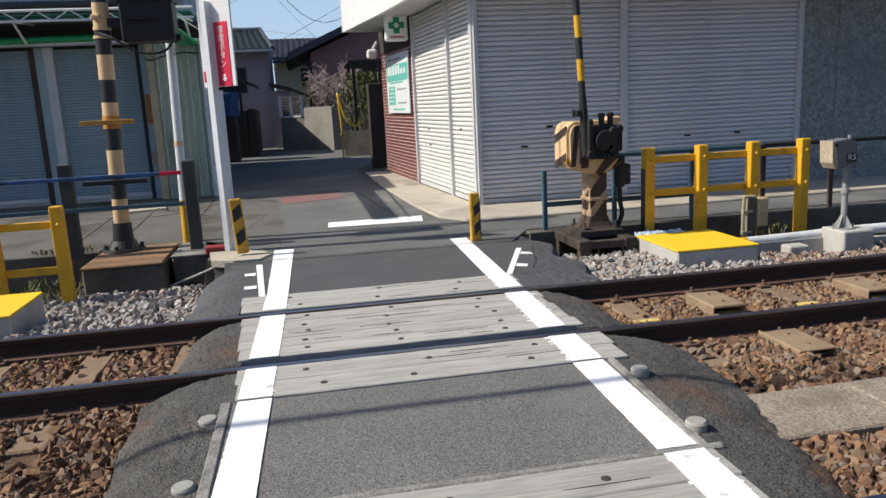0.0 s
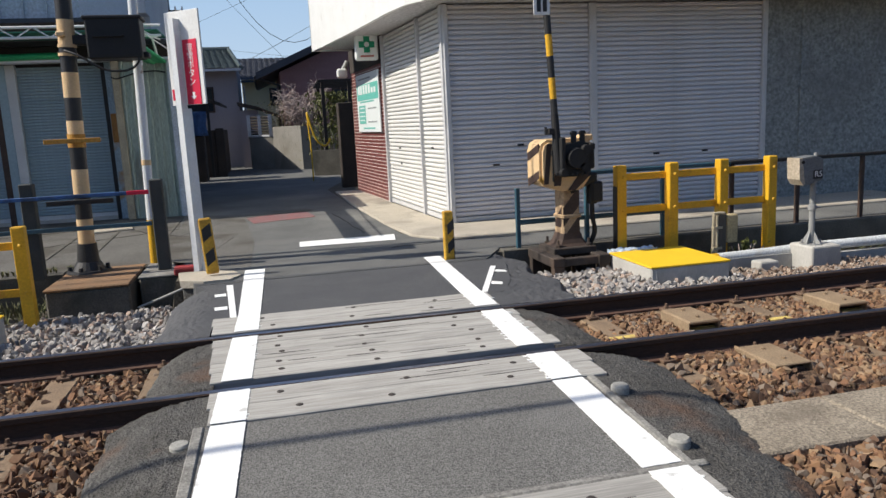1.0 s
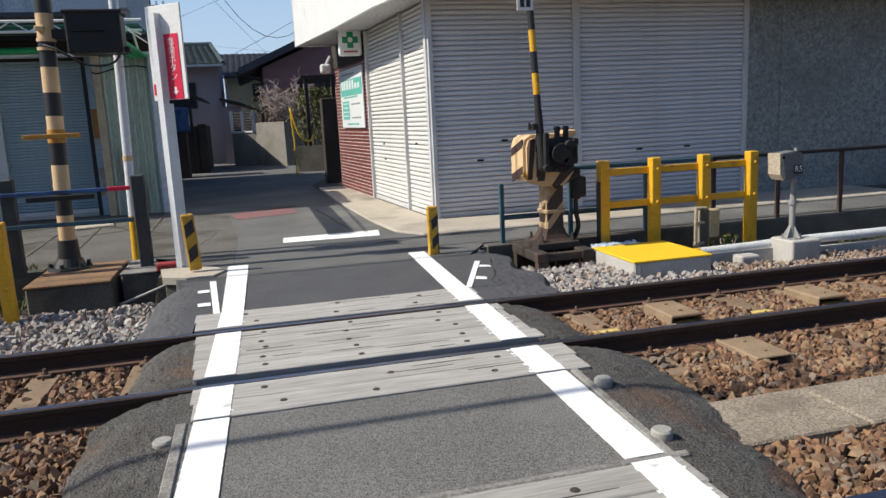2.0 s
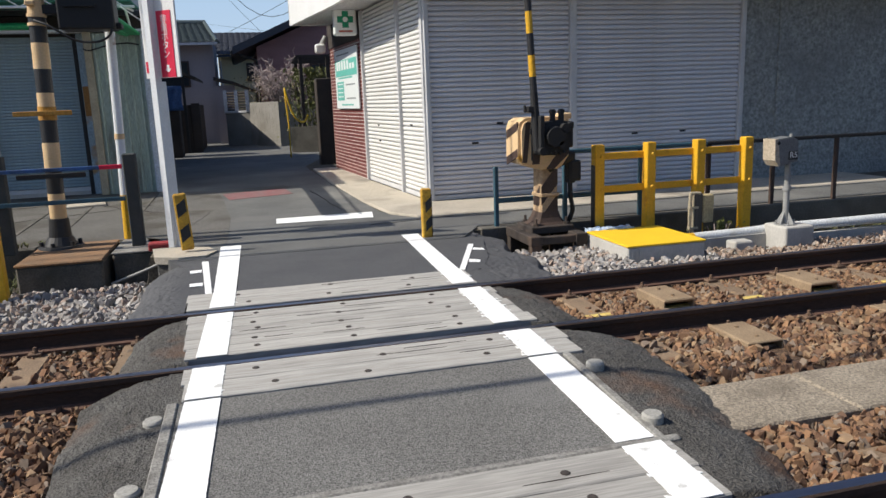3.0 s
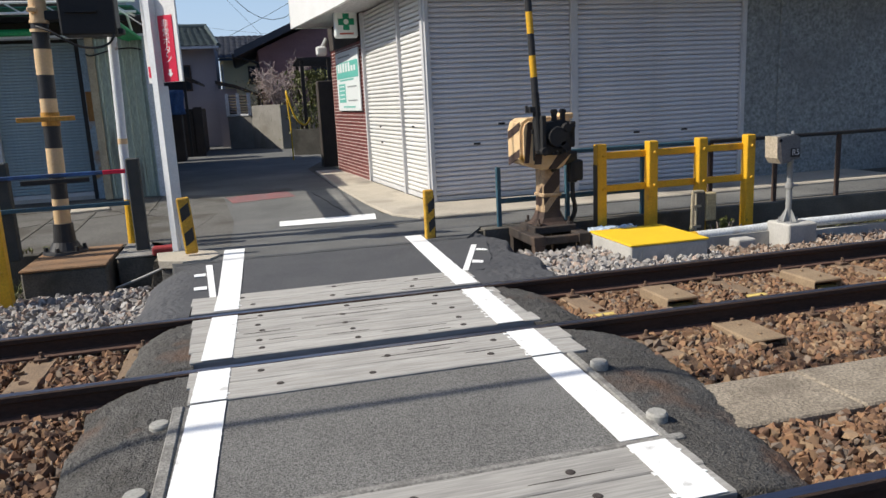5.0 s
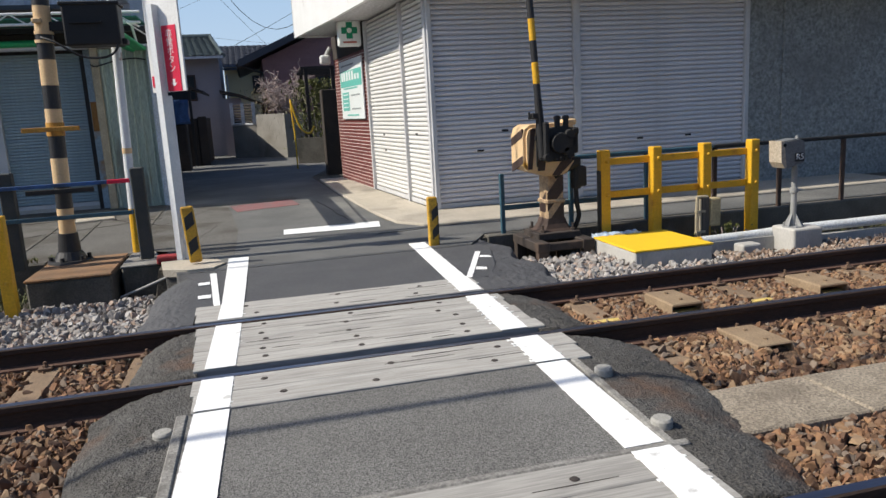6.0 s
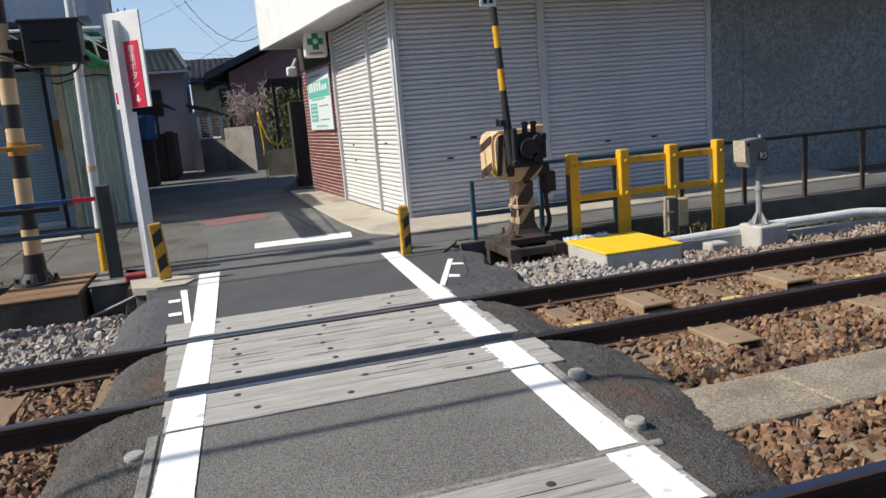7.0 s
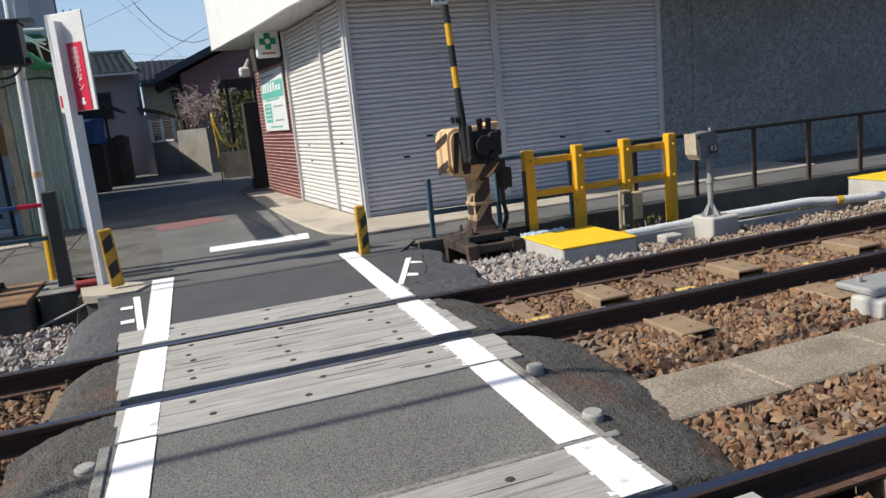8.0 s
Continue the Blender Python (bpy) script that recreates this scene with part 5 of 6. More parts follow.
bm = B()
box(bm, -2.09, -1.305, 7.47, 8.6, -0.55, -0.03, 0.02)
t = single("post_footing", bm, CONCRETE_DARK, "dark mossy concrete footing with rusty top", "footing")
bm = B()
box(bm, -2.10, -1.295, 7.46, 8.6, -0.03, 0.0, 0.012)
part("cap", bm, RUSTY_TOP, t, "rust stained top")
bm = B()
box(bm, -1.255, -0.85, 7.74, 8.68, -0.55, -0.02, 0.02)
t = single("post_footing", bm, CONCRETE_DARK, "dark concrete footing beside the road", "footing")
bm = B()
box(bm, -1.26, -0.845, 7.735, 8.68, -0.02, 0.0, 0.006)
part("cap", bm, EDGING, t, "worn grey top")
bm = B()
box(bm, -9, -2.12, 8.4, 8.56, -0.55, 0.0, 0.015)
structure("kerb", bm, CONCRETE_DARK, "low mossy kerb behind the yellow fence", "kerb")
bm = tube(B(), [(-1.25, 7.5, -0.27), (-1.0, 7.45, -0.18), (-0.75, 7.4, -0.08), (-0.66, 7.5, -0.04)], 0.013)
single("ground_cable", bm, GREY_METAL, "thin grey cable lying over the footing", "cable", smooth=True)

# dark posts with the blue rail
t = thing("rail_barrier", (0, 8.1, 0.0), "dark square posts carrying blue and red rails", "barrier")
for x, h in ((-1.03, 0.985), (-2.29, 1.015), (-3.6, 1.02)):
    bm = B()
    box(bm, x - 0.066, x + 0.066, -0.06, 0.06, 0.0, h, 0.01)
    part("post", bm, material("charcoal post", (0.04, 0.046, 0.045), 0.8, (0.06, 0.063, 0.06), 0.8, 6, 60, 0.1, grain_amount=0.08), t, "charcoal grey post")
bm = B()
box(bm, -4.4, -1.32, -0.09, -0.065, 0.84, 0.88, 0.004)
rl = part("top_rail", bm, BLUE, t, "blue rail")
bm = B()
box(bm, -1.32, -1.10, -0.092, -0.063, 0.838, 0.882, 0.004)
part("red_end", bm, RED, rl, "dull red end of the rail")
bm = B()
box(bm, -4.4, -1.10, -0.085, -0.065, 0.50, 0.545, 0.004)
part("lower_rail", bm, TEAL, t, "dark blue lower rail")
bm = B()
box(bm, -2.1, -1.45, -0.11, -0.09, 0.775, 0.825, 0.004)
part("short_rail", bm, DARK_STEEL, t, "short black rail")

# white slender pole with a yellow foot
t = thing("slim_pole", (-1.19, 8.6, 0.0), "slender white steel pole with yellow foot", "pole")
bm = rod(B(), (0, 0, 0.5), (0.1, 0, 4.2), 0.05, seg=18)
part("pole", bm, WHITE_POST, t, "white pole", smooth=False)
bm = rod(B(), (-0.012, 0, 0.0), (0, 0, 0.5), 0.052, seg=18)
part("foot", bm, YELLOW, t, "yellow foot", smooth=False)
bm = rod(B(), (0.015, 0, 1.12), (0.018, 0, 1.18), 0.053, seg=18)
part("tape", bm, CREAM, t, "faded tape ring")

# ---- emergency button sign ----
t = thing("emergency_sign", (-0.63, 7.72, 0.0), "white emergency button sign with red panel on post", "sign")
t.rotation_euler = (0, 0, radians(-40))
bm = B()
box(bm, -0.04, 0.026, -0.05, -0.044, 0.0, 2.58)
box(bm, 0.026, 0.032, -0.05, 0.03, 1.7, 2.58)
box(bm, 0.026, 0.032, -0.05, 0.085, 0.0, 1.7)
prism(bm, [(0.006, 0.0), (0.12, 0.0), (0.12, 0.01), (0.006, 0.01)], 0.0, 0.55)
part("post", bm, WHITE_POST, t, "pale angle steel post")
bm = B()
rod(bm, (-0.055, 0.015, 0.0), (-0.055, 0.015, 1.75), 0.018, seg=8)
part("conduit", bm, material("rusty conduit", (0.22, 0.12, 0.09), 0.8, (0.40, 0.33, 0.28), 0.9, 3, 40, 0.3), t, "rusty conduit")
bm = B()
box(bm, -0.17, 0.29, 0.032, 0.052, 1.735, 2.66, 0.004)
bd = part("board", bm, WHITE, t, "white sign board")
bm = B()
box(bm, 0.05, 0.235, 0.026, 0.0315, 1.74, 2.375)
rp = part("panel", bm, RED, bd, "red panel")
for k, ch in enumerate("\u975e\u5e38\u30dc\u30bf\u30f3"):
    lettering("panel_text", ch, 0.092, WHITE, rp, (0.142, 0.0245, 2.29 - 0.083 * k), "white lettering")
bm = B()
v = [(-0.02, 0.075), (0.02, 0.075), (0.02, 0.035), (0.05, 0.035), (0.0, 0.0), (-0.05, 0.035), (-0.02, 0.035)]
prism(bm, [(x * 0.8, z) for x, z in v], 0, 0.002)
bmesh.ops.transform(bm, matrix=pose(0.142, 0.0255, 1.785, 90, 0, 0), verts=bm.verts[:])
part("arrow", bm, WHITE, rp, "white arrow")
bm = B()
box(bm, -0.152, -0.117, 0.027, 0.0315, 1.79, 1.90)
part("label", bm, RED, bd, "small red label")
bm = B()
box(bm, -0.90, -0.68, 7.72, 7.86, -0.02, 0.07, 0.02, seg=2)
single("red_weight", bm, material("faded red", (0.35, 0.03, 0.03), 0.6, (0.25, 0.03, 0.03), 0.7, 6, 50, 0.2), "small red block at the sign foot", "block")


# ---- tiles of the shop wall ----
def wall_tiles():
    """Rows of brown tiles on the shop's side, each with its own edges."""
    h, l, gap = 0.066, 0.222, 0.017
    allv, allf = [], []
    way = Vector((SLOPE, 1, 0)).normalized()
    out = Vector((-1, SLOPE, 0)).normalized()
    start = Vector((side_x(13.11) + 0.02, 13.11, 0.04))
    length = 2.86
    r = random.Random(4)
    for row in range(38):
        u = -l * 0.5 * (row % 2)
        while u < length:
            u0, u1 = max(u, 0), min(u + l - gap, length)
            if u1 - u0 > 0.02:
                z0 = row * h
                d = 0.008 + r.uniform(0, 0.003)
                base = len(allv)
                for dd, e in ((0, 0), (d, 0.002)):
                    for a, z in ((u0 + e, z0 + e), (u1 - e, z0 + e), (u1 - e, z0 + h - gap - e), (u0 + e, z0 + h - gap - e)):
                        allv.append((start + way * a + out * dd + Vector((0, 0, z)))[:])
                allf += [[base + k for k in f] for f in ((4, 5, 6, 7), (0, 1, 5, 4), (1, 2, 6, 5), (2, 3, 7, 6), (3, 0, 4, 7))]
            u += l
    me = bpy.data.meshes.new("brick")
    me.from_pydata(allv, [], allf)
    me.materials.append(BRICK)
    ob = tagged(new("bricks", me), "brown glazed brick tiles with pale joints", kind="stuff")
    ob.parent = wall_side


wall_tiles()
bm = B()
prism(bm, [(side_x(13.1) - 0.004, 13.1), (side_x(13.1) + 0.02, 13.1), (side_x(16.0) + 0.02, 16.0), (side_x(16.0) - 0.004, 16.0)], 2.53, 3.0)
structure("trim_lintel", bm, DARK_WOOD, "dark lintel band under the soffit", "trim")


# ---- the old shop ----
SY = 13.8
bm = B()
box(bm, -14, -1.36, SY + 0.12, SY + 0.3, -0.1, 3.02)
box(bm, -1.56, -1.36, SY + 0.3, 15.2, -0.1, 3.02)
# rear length added out of sight, only to throw shade on the lane
box(bm, -2.4, -2.2, 15.2, 22, -0.1, 3.6)
box(bm, -2.4, -1.36, 15.0, 15.2, -0.1, 3.02)
structure("wall_old_shop", bm, DARK_WOOD, "dark timber shop wall with an added unseen rear shading the lane", "wall")
bm = B()
prism(bm, [(-14, SY), (-1.34, SY), (-1.34, 15.2), (-14, 15.2)], 3.02, 3.10)
# roof over the added rear length, part of the same shade caster
prism(bm, [(-14, 15.2), (-2.18, 15.2), (-2.18, 22), (-14, 22)], 3.6, 3.68)
structure("roof_old_shop", bm, ROOF_DARK, "flat dark sheet shop roof with an added unseen rear part", "roof")
for x0, w in ((-8.2, 2.0), (-6.15, 1.9), (-3.87, 1.35)):
    roller_shutter((x0, SY + 0.06, 0.06), 0, w, 2.64, SHUTTER_BLUE, "old blue grey roller shutter, closed", (), 0.052)
for x0, x1, mt in ((-6.22, -6.13, JAMB), (-4.26, -4.16, BROWN_STEEL), (-4.16, -4.02, SHUTTER_BLUE), (-4.02, -3.87, JAMB), (-2.52, -2.45, DARK_STEEL)):
    bm = B()
    box(bm, x0, x1, SY - 0.02, SY + 0.1, 0.0, 2.72, 0.008)
    structure("trim_shop_post", bm, mt, "steel post between the old shutters", "trim")
bm = B()
box(bm, -14, -1.36, SY - 0.01, SY + 0.12, 0.0, 0.06)
structure("trim_sill", bm, CONCRETE, "worn concrete sill of the old shop", "trim")
bm = B()
box(bm, -2.45, -2.30, SY - 0.03, SY + 0.08, 0.0, 2.72)
structure("trim_peeling_board", bm, BLUE_SHEET, "peeling pale blue board with rust", "trim")
bm = B()
box(bm, -2.44, -2.27, SY - 0.05, SY - 0.031, 1.35, 1.85, 0.004)
structure("trim_rust_plate", bm, material("rust plate", (0.36, 0.18, 0.05), 0.8, (0.24, 0.10, 0.03), 0.9, 6, 40, 0.3), "rusty orange plate on the post", "trim")
bm = B()
box(bm, -2.30, -2.17, SY - 0.32, SY + 0.08, 0.0, 2.74, 0.01)
structure("trim_beige_post", bm, BEIGE, "beige steel post", "trim")
# corrugated sheet
bm = B()
box(bm, -2.17, -1.40, SY - 0.28, SY + 0.1, 0.0, 2.70)
for k in range(6):
    x = -2.15 + 0.13 * k
    prism(bm, [(x, SY - 0.28), (x + 0.045, SY - 0.28), (x + 0.035, SY - 0.315), (x + 0.01, SY - 0.315)], 0.02, 2.70)
structure("wall_sheet", bm, CORRUGATED, "green grey ribbed sheet metal wall", "wall")
bm = B()
box(bm, -1.40, -1.30, SY - 0.36, SY - 0.2, 0.0, 2.74, 0.01)
structure("trim_corner", bm, material("pale blue steel", (0.50, 0.56, 0.62), 0.5), "pale blue corner post of the sheet wall", "trim")
bm = B()
box(bm, -14, -1.3, SY - 0.42, SY - 0.1, 2.72, 2.755)
structure("trim_gutter", bm, WHITE_POST, "thin pale gutter above the shutters", "trim")
bm = tube(B(), [(-2.3, SY - 0.36, 2.45), (-2.2, SY - 0.36, 2.42), (-1.9, SY - 0.36, 2.50), (-1.6, SY - 0.36, 2.53), (-1.42, SY - 0.36, 2.50)], 0.012)
single("wall_cable", bm, CABLE, "black cable sagging across the sheet wall", "cable")

# awning frame of white pipes with green canvas
t = thing("awning", (0, 0, 2.74), "folded green awning with white pipe trusses", "awning")
bm = B()
for z in (0.30, 0.46):
    rod(bm, (-9, SY - 1.0, z), (-1.35, SY - 1.0, z), 0.022)
for k in range(15):
    x = -9 + 0.5 * k
    rod(bm, (x, SY - 1.0, 0.30), (x + 0.25, SY - 1.0, 0.46), 0.012, seg=6)
    rod(bm, (x + 0.25, SY - 1.0, 0.46), (x + 0.5, SY - 1.0, 0.30), 0.012, seg=6)
for x in (-8.5, -6.2, -4.1, -2.5, -1.5):
    rod(bm, (x, SY - 1.0, 0.30), (x, SY + 0.2, 0.36), 0.02)
    rod(bm, (x, SY - 0.5, 0.0), (x, SY - 1.0, 0.30), 0.02)
part("frame", bm, WHITE, t, "white pipe truss")
bm = B()
prism(bm, [(-9, SY - 1.0), (-1.4, SY - 1.0), (-1.4, SY + 0.1), (-9, SY + 0.1)], 0.38, 0.40)
part("canopy", bm, material("dull green canvas", (0.05, 0.24, 0.16), 0.8, (0.04, 0.17, 0.12), 0.8, 3), t, "dull green canvas")
bm = tube(B(), [(-9, SY - 0.45, 0.05), (-7, SY - 0.45, 0.055), (-5, SY - 0.45, 0.05), (-3.05, SY - 0.45, 0.07)], 0.055)
part("roll", bm, GREEN_AWN, t, "rolled bright green canvas", smooth=True)
bm = B()
box(bm, -1.72, -1.38, 9.3, SY - 0.3, -0.08, -0.03, 0.02)
tube(bm, [(-1.6, 9.4, -0.06), (-1.6, SY - 0.4, -0.06)], 0.05)
part("side_canvas", bm, GREEN_AWN, t, "green canvas bundle along the side beam")
bm = B()
rod(bm, (-1.4, 9.3, 0.10), (-1.4, SY, 0.2), 0.012)
rod(bm, (-1.7, 9.3, 0.10), (-1.7, SY, 0.2), 0.012)
rod(bm, (-1.72, 9.35, 0.10), (-1.36, 9.35, 0.10), 0.012)
part("side_frame", bm, WHITE, t, "white side pipes")

# grey upper storey behind the awning
t = thing("upper_storey", (-9.0, 15.6, 3.66), "blue grey sheet clad upper storey of the shop", "building")
bm = B()
box(bm, -8, 5.9, 0, 6, -0.02, 1.4)
part("wall", bm, material("blue grey cladding", (0.48, 0.53, 0.60), 0.6, (0.40, 0.45, 0.52), 0.7, 0.6, 20, 0.1), t)
for k in range(34):
    bm = B()
    x = -7.9 + 0.4 * k
    box(bm, x, x + 0.03, -0.03, 0.0, 0.0, 1.4)
    part("rib", bm, material("cladding rib", (0.42, 0.47, 0.54), 0.6) if k == 0 else bpy.data.materials["cladding rib"], t)
t = thing("apartment_block", (-8.2, 34.0, 0), "pale apartment block with balcony parapets", "building")
bm = B()
box(bm, -6, 4.0, 0.4, 8, 0, 9.5)
part("wall", bm, WALL_WHITE, t)
for z in (3.4, 6.42):
    bm = B()
    box(bm, -6, 4.0, -0.6, 0.45, z, z + 0.9, 0.02)
    part("balcony", bm, WALL_WHITE, t, "pale balcony parapet")
    for k in range(4):
        bm = B()
        box(bm, -5.2 + 2.4 * k, -3.8 + 2.4 * k, 0.36, 0.41, z + 0.9, z + 2.2)
        part("window", bm, GLASS_DARK, t, "dark window")
bm = B()
box(bm, -6.2, 4.1, -0.7, 8.2, 9.5, 9.7)
part("roof", bm, CONCRETE, t)


# ---- houses along the lane ----
def tiled_roof(parent, x0, x1, y0, z0, y1, z1, mat, pitch=0.28, lean=0.0):
    """One slope of pan tiles: rounded ridges running down the slope."""
    bm = B()
    count = int((x1 - x0) / pitch)
    down = Vector((0, y1 - y0, z1 - z0))
    up_n = Vector((1, 0, 0)).cross(down).normalized()
    rows = 14
    cols = []
    for k in range(count * 4 + 1):
        x = x0 + (x1 - x0) * k / (count * 4)
        lift = (0.035, 0.025, 0.0, 0.025)[k % 4]
        col = []
        for r in range(rows + 1):
            for step in (0, 1):
                f = (r + step * 0.98) / (rows + 1)
                p = Vector((x - lean * f * max(0.0, (x - x0) / (x1 - x0)) ** 3, y0, z0)) + down * f + up_n * (lift + 0.03 * (1 - step) + 0.0)
                col.append(bm.verts.new(p))
        cols.append(col)
    for a, b in zip(cols, cols[1:]):
        for k in range(len(a) - 1):
            bm.faces.new((a[k], b[k], b[k + 1], a[k + 1]))
    bmesh.ops.recalc_face_normals(bm, faces=bm.faces[:])
    return part("roof", bm, mat, parent, "glazed pan tile roof")


t = thing("house", (-3.6, 31.0, 0), "lilac grey rendered house with green grey tile roof", "house", "houses along the lane")
bm = B()
box(bm, -4, 2.85, 0, 5, 0, 3.95)
prism(bm, [(-4, 0), (2.85, 0), (2.85, 5), (-4, 5)], 3.95, 3.97)
part("wall", bm, WALL_LILAC, t)
tiled_roof(t, -4.5, 3.08, -0.62, 3.84, 1.9, 4.80, ROOF_TILE, lean=0.5)
bm = B()
prism(bm, [(-0.5, 3.86), (1.9, 4.74), (4.5, 3.86)], -4.3, 2.45)
bmesh.ops.transform(bm, matrix=Matrix(((0, 0, 1, 0), (1, 0, 0, 0), (0, 1, 0, 0), (0, 0, 0, 1))), verts=bm.verts[:])
part("gable", bm, WALL_LILAC, t)
bm = B()
rod(bm, (-4.5, 1.9, 4.83), (2.6, 1.9, 4.83), 0.11)
box(bm, 3.0, 3.14, -0.62, -0.5, 3.80, 3.9)
for k in range(12):
    rod(bm, (3.04 - 0.041 * k, -0.6 + 0.21 * k, 3.90 + 0.080 * k), (3.0 - 0.041 * k, -0.42 + 0.21 * k, 3.97 + 0.080 * k), 0.07, seg=8)
part("ridge", bm, ROOF_TILE, t, "row of ridge tiles")
bm = B()
box(bm, -4.4, 3.05, -0.66, -0.58, 3.76, 3.85)
part("gutter", bm, WALL_WHITE, t, "pale gutter")
for x0, z0, w, h in ((0.6, 2.2, 1.3, 1.0), (-2.4, 2.2, 1.3, 1.0)):
    bm = B()
    box(bm, x0, x0 + w, -0.05, 0.0, z0, z0 + h, 0.01)
    wd = part("window", bm, BROWN_STEEL, t, "brown framed window")
    bm = B()
    box(bm, x0 + 0.06, x0 + w - 0.06, -0.06, -0.045, z0 + 0.06, z0 + h - 0.06)
    part("pane", bm, GLASS_DARK, wd)

t = thing("lean_to", (-0.74, 29.4, 0), "low lilac lean-to with dark sloping roof beside house", "shed")
bm = B()
box(bm, 0.0, 0.7, 0.3, 1.55, 0, 2.2)
part("wall", bm, WALL_LILAC, t)
bm = B()
prism(bm, [(-0.05, 2.52), (0.7, 2.32), (1.62, 1.90), (1.62, 1.84), (0.7, 2.22), (-0.05, 2.40)], 0, 1.6)
bmesh.ops.transform(bm, matrix=Matrix(((1, 0, 0, 0), (0, 0, 1, 0), (0, 1, 0, 0), (0, 0, 0, 1))), verts=bm.verts[:])
bmesh.ops.recalc_face_normals(bm, faces=bm.faces[:])
part("roof", bm, DARK_WOOD, t, "dark brown sloping roof")
for y in (0.12, 1.45):
    bm = B()
    box(bm, 1.48, 1.55, y, y + 0.07, 0, 1.9)
    part("post", bm, DARK_WOOD, t)

t = thing("house", (0.6, 42.0, 0), "ochre rendered house with slate blue roof", "house", "houses along the lane")
bm = B()
box(bm, -1.45, 2.5, 0, 5, 0, 4.2)
part("wall", bm, WALL_OCHRE, t)
tiled_roof(t, -1.9, 3.0, -0.6, 4.05, 2.5, 5.45, ROOF_DARK, 0.3)
bm = B()
box(bm, -1.9, 3.0, -0.66, -0.56, 3.95, 4.06)
part("eave", bm, ROOF_DARK, t)
for x0, w, z0, h in ((-0.02, 0.75, 2.7, 0.95), (-1.42, 0.12, 2.1, 1.7)):
    bm = B()
    box(bm, x0, x0 + w, -0.06, 0, z0, z0 + h)
    wd = part("window", bm, BROWN_STEEL if w > 0.5 else WALL_WHITE, t, "window with dark frame")
    bm = B()
    box(bm, x0 + 0.05, x0 + w - 0.05, -0.07, -0.055, z0 + 0.05, z0 + h - 0.05)
    part("pane", bm, GLASS_DARK, wd)

t = thing("house", (2.6, 29.0, 0), "maroon boarded house with dark low gable roof", "house", "houses along the lane")
bm = B()
prism(bm, [(-1.72, 0), (4.6, 0), (4.6, 3.55), (1.6, 4.95), (-1.72, 3.55)], 0, 7)
bmesh.ops.transform(bm, matrix=Matrix(((1, 0, 0, 0), (0, 0, 1, 0), (0, 1, 0, 0), (0, 0, 0, 1))), verts=bm.verts[:])
part("wall", bm, WALL_MAROON, t)
for sgn, xe in ((1, -2.6), (-1, 5.8)):
    bm = B()
    prism(bm, [(xe, 3.26), (1.6, 5.10), (1.6, 5.36), (xe, 3.52)], -0.6, 7.4)
    bmesh.ops.transform(bm, matrix=Matrix(((1, 0, 0, 0), (0, 0, 1, 0), (0, 1, 0, 0), (0, 0, 0, 1))), verts=bm.verts[:])
    part("roof", bm, ROOF_DARK, t, "dark roof slope with deep eave")
bm = B()
rod(bm, (-2.62, -0.5, 3.34), (-2.62, 7, 3.34), 0.07)
rod(bm, (-2.60, -0.45, 3.34), (-1.75, -0.05, 3.05), 0.04)
rod(bm, (-1.75, -0.05, 3.05), (-1.75, -0.05, 0), 0.04)
part("gutter", bm, DARK_STEEL, t, "dark gutter and downpipe")
bm = B()
box(bm, 0.2, 1.6, -0.05, 0, 2.0, 2.9)
wd = part("window", bm, BROWN_STEEL, t, "brown window frame")
bm = B()
box(bm, 0.27, 1.53, -0.06, -0.045, 2.07, 2.83)
part("pane", bm, GLASS_DARK, wd)

# lean-to with blue sheet at the lane's left side
t = thing("carport", (-2.3, 24.5, 0), "dark lean-to with brown roof and stacked boards", "shed")
bm = B()
prism(bm, [(-1.5, 2.72), (-0.5, 2.82), (0.5, 2.62), (1.15, 2.35), (1.15, 2.28), (0.5, 2.54), (-0.5, 2.74), (-1.5, 2.64)], 0, 4.4)
bmesh.ops.transform(bm, matrix=Matrix(((1, 0, 0, 0), (0, 0, 1, 0), (0, 1, 0, 0), (0, 0, 0, 1))), verts=bm.verts[:])
part("roof", bm, DARK_WOOD, t, "curved dark brown roof")
for x in (0.7, -0.9):
    bm = B()
    box(bm, x, x + 0.08, 0.1, 0.18, 0, 2.6)
    part("post", bm, DARK_STEEL, t)
bm = B()
box(bm, -1.5, 1.1, 0.3, 4.2, 0, 1.5)
part("stack", bm, DARK_WOOD, t, "dark stack")
for k in range(9):
    bm = box(B(), -1.5 + 0.3 * k, -1.24 + 0.3 * k, 0.24, 0.3, 0.0, 1.35 + 0.1 * (k % 3))
    part("board", bm, DARK_WOOD, t)
bm = B()
prism(bm, [(-3.35, 22.6), (-1.75, 22.5), (-1.5, 22.9), (-1.7, 23.3), (-3.3, 23.4)], 1.35, 2.05)
bmesh.ops.subdivide_edges(bm, edges=bm.edges[:], cuts=4, use_grid_fill=True)
for v in bm.verts:
    v.co += Vector((noise.noise(v.co * 2.1), noise.noise(v.co * 2.3 + Vector((5, 0, 0))), 0)) * 0.14
for f in bm.faces:
    f.smooth = True
t = single("tarpaulin", bm, TARP, "blue tarpaulin over stacked goods", "tarpaulin")
bm = B()
box(bm, -3.3, -1.6, 22.6, 23.3, 0, 1.35, 0.03)
single("crate", bm, DARK_WOOD, "dark stack of crates under the tarpaulin", "crates")


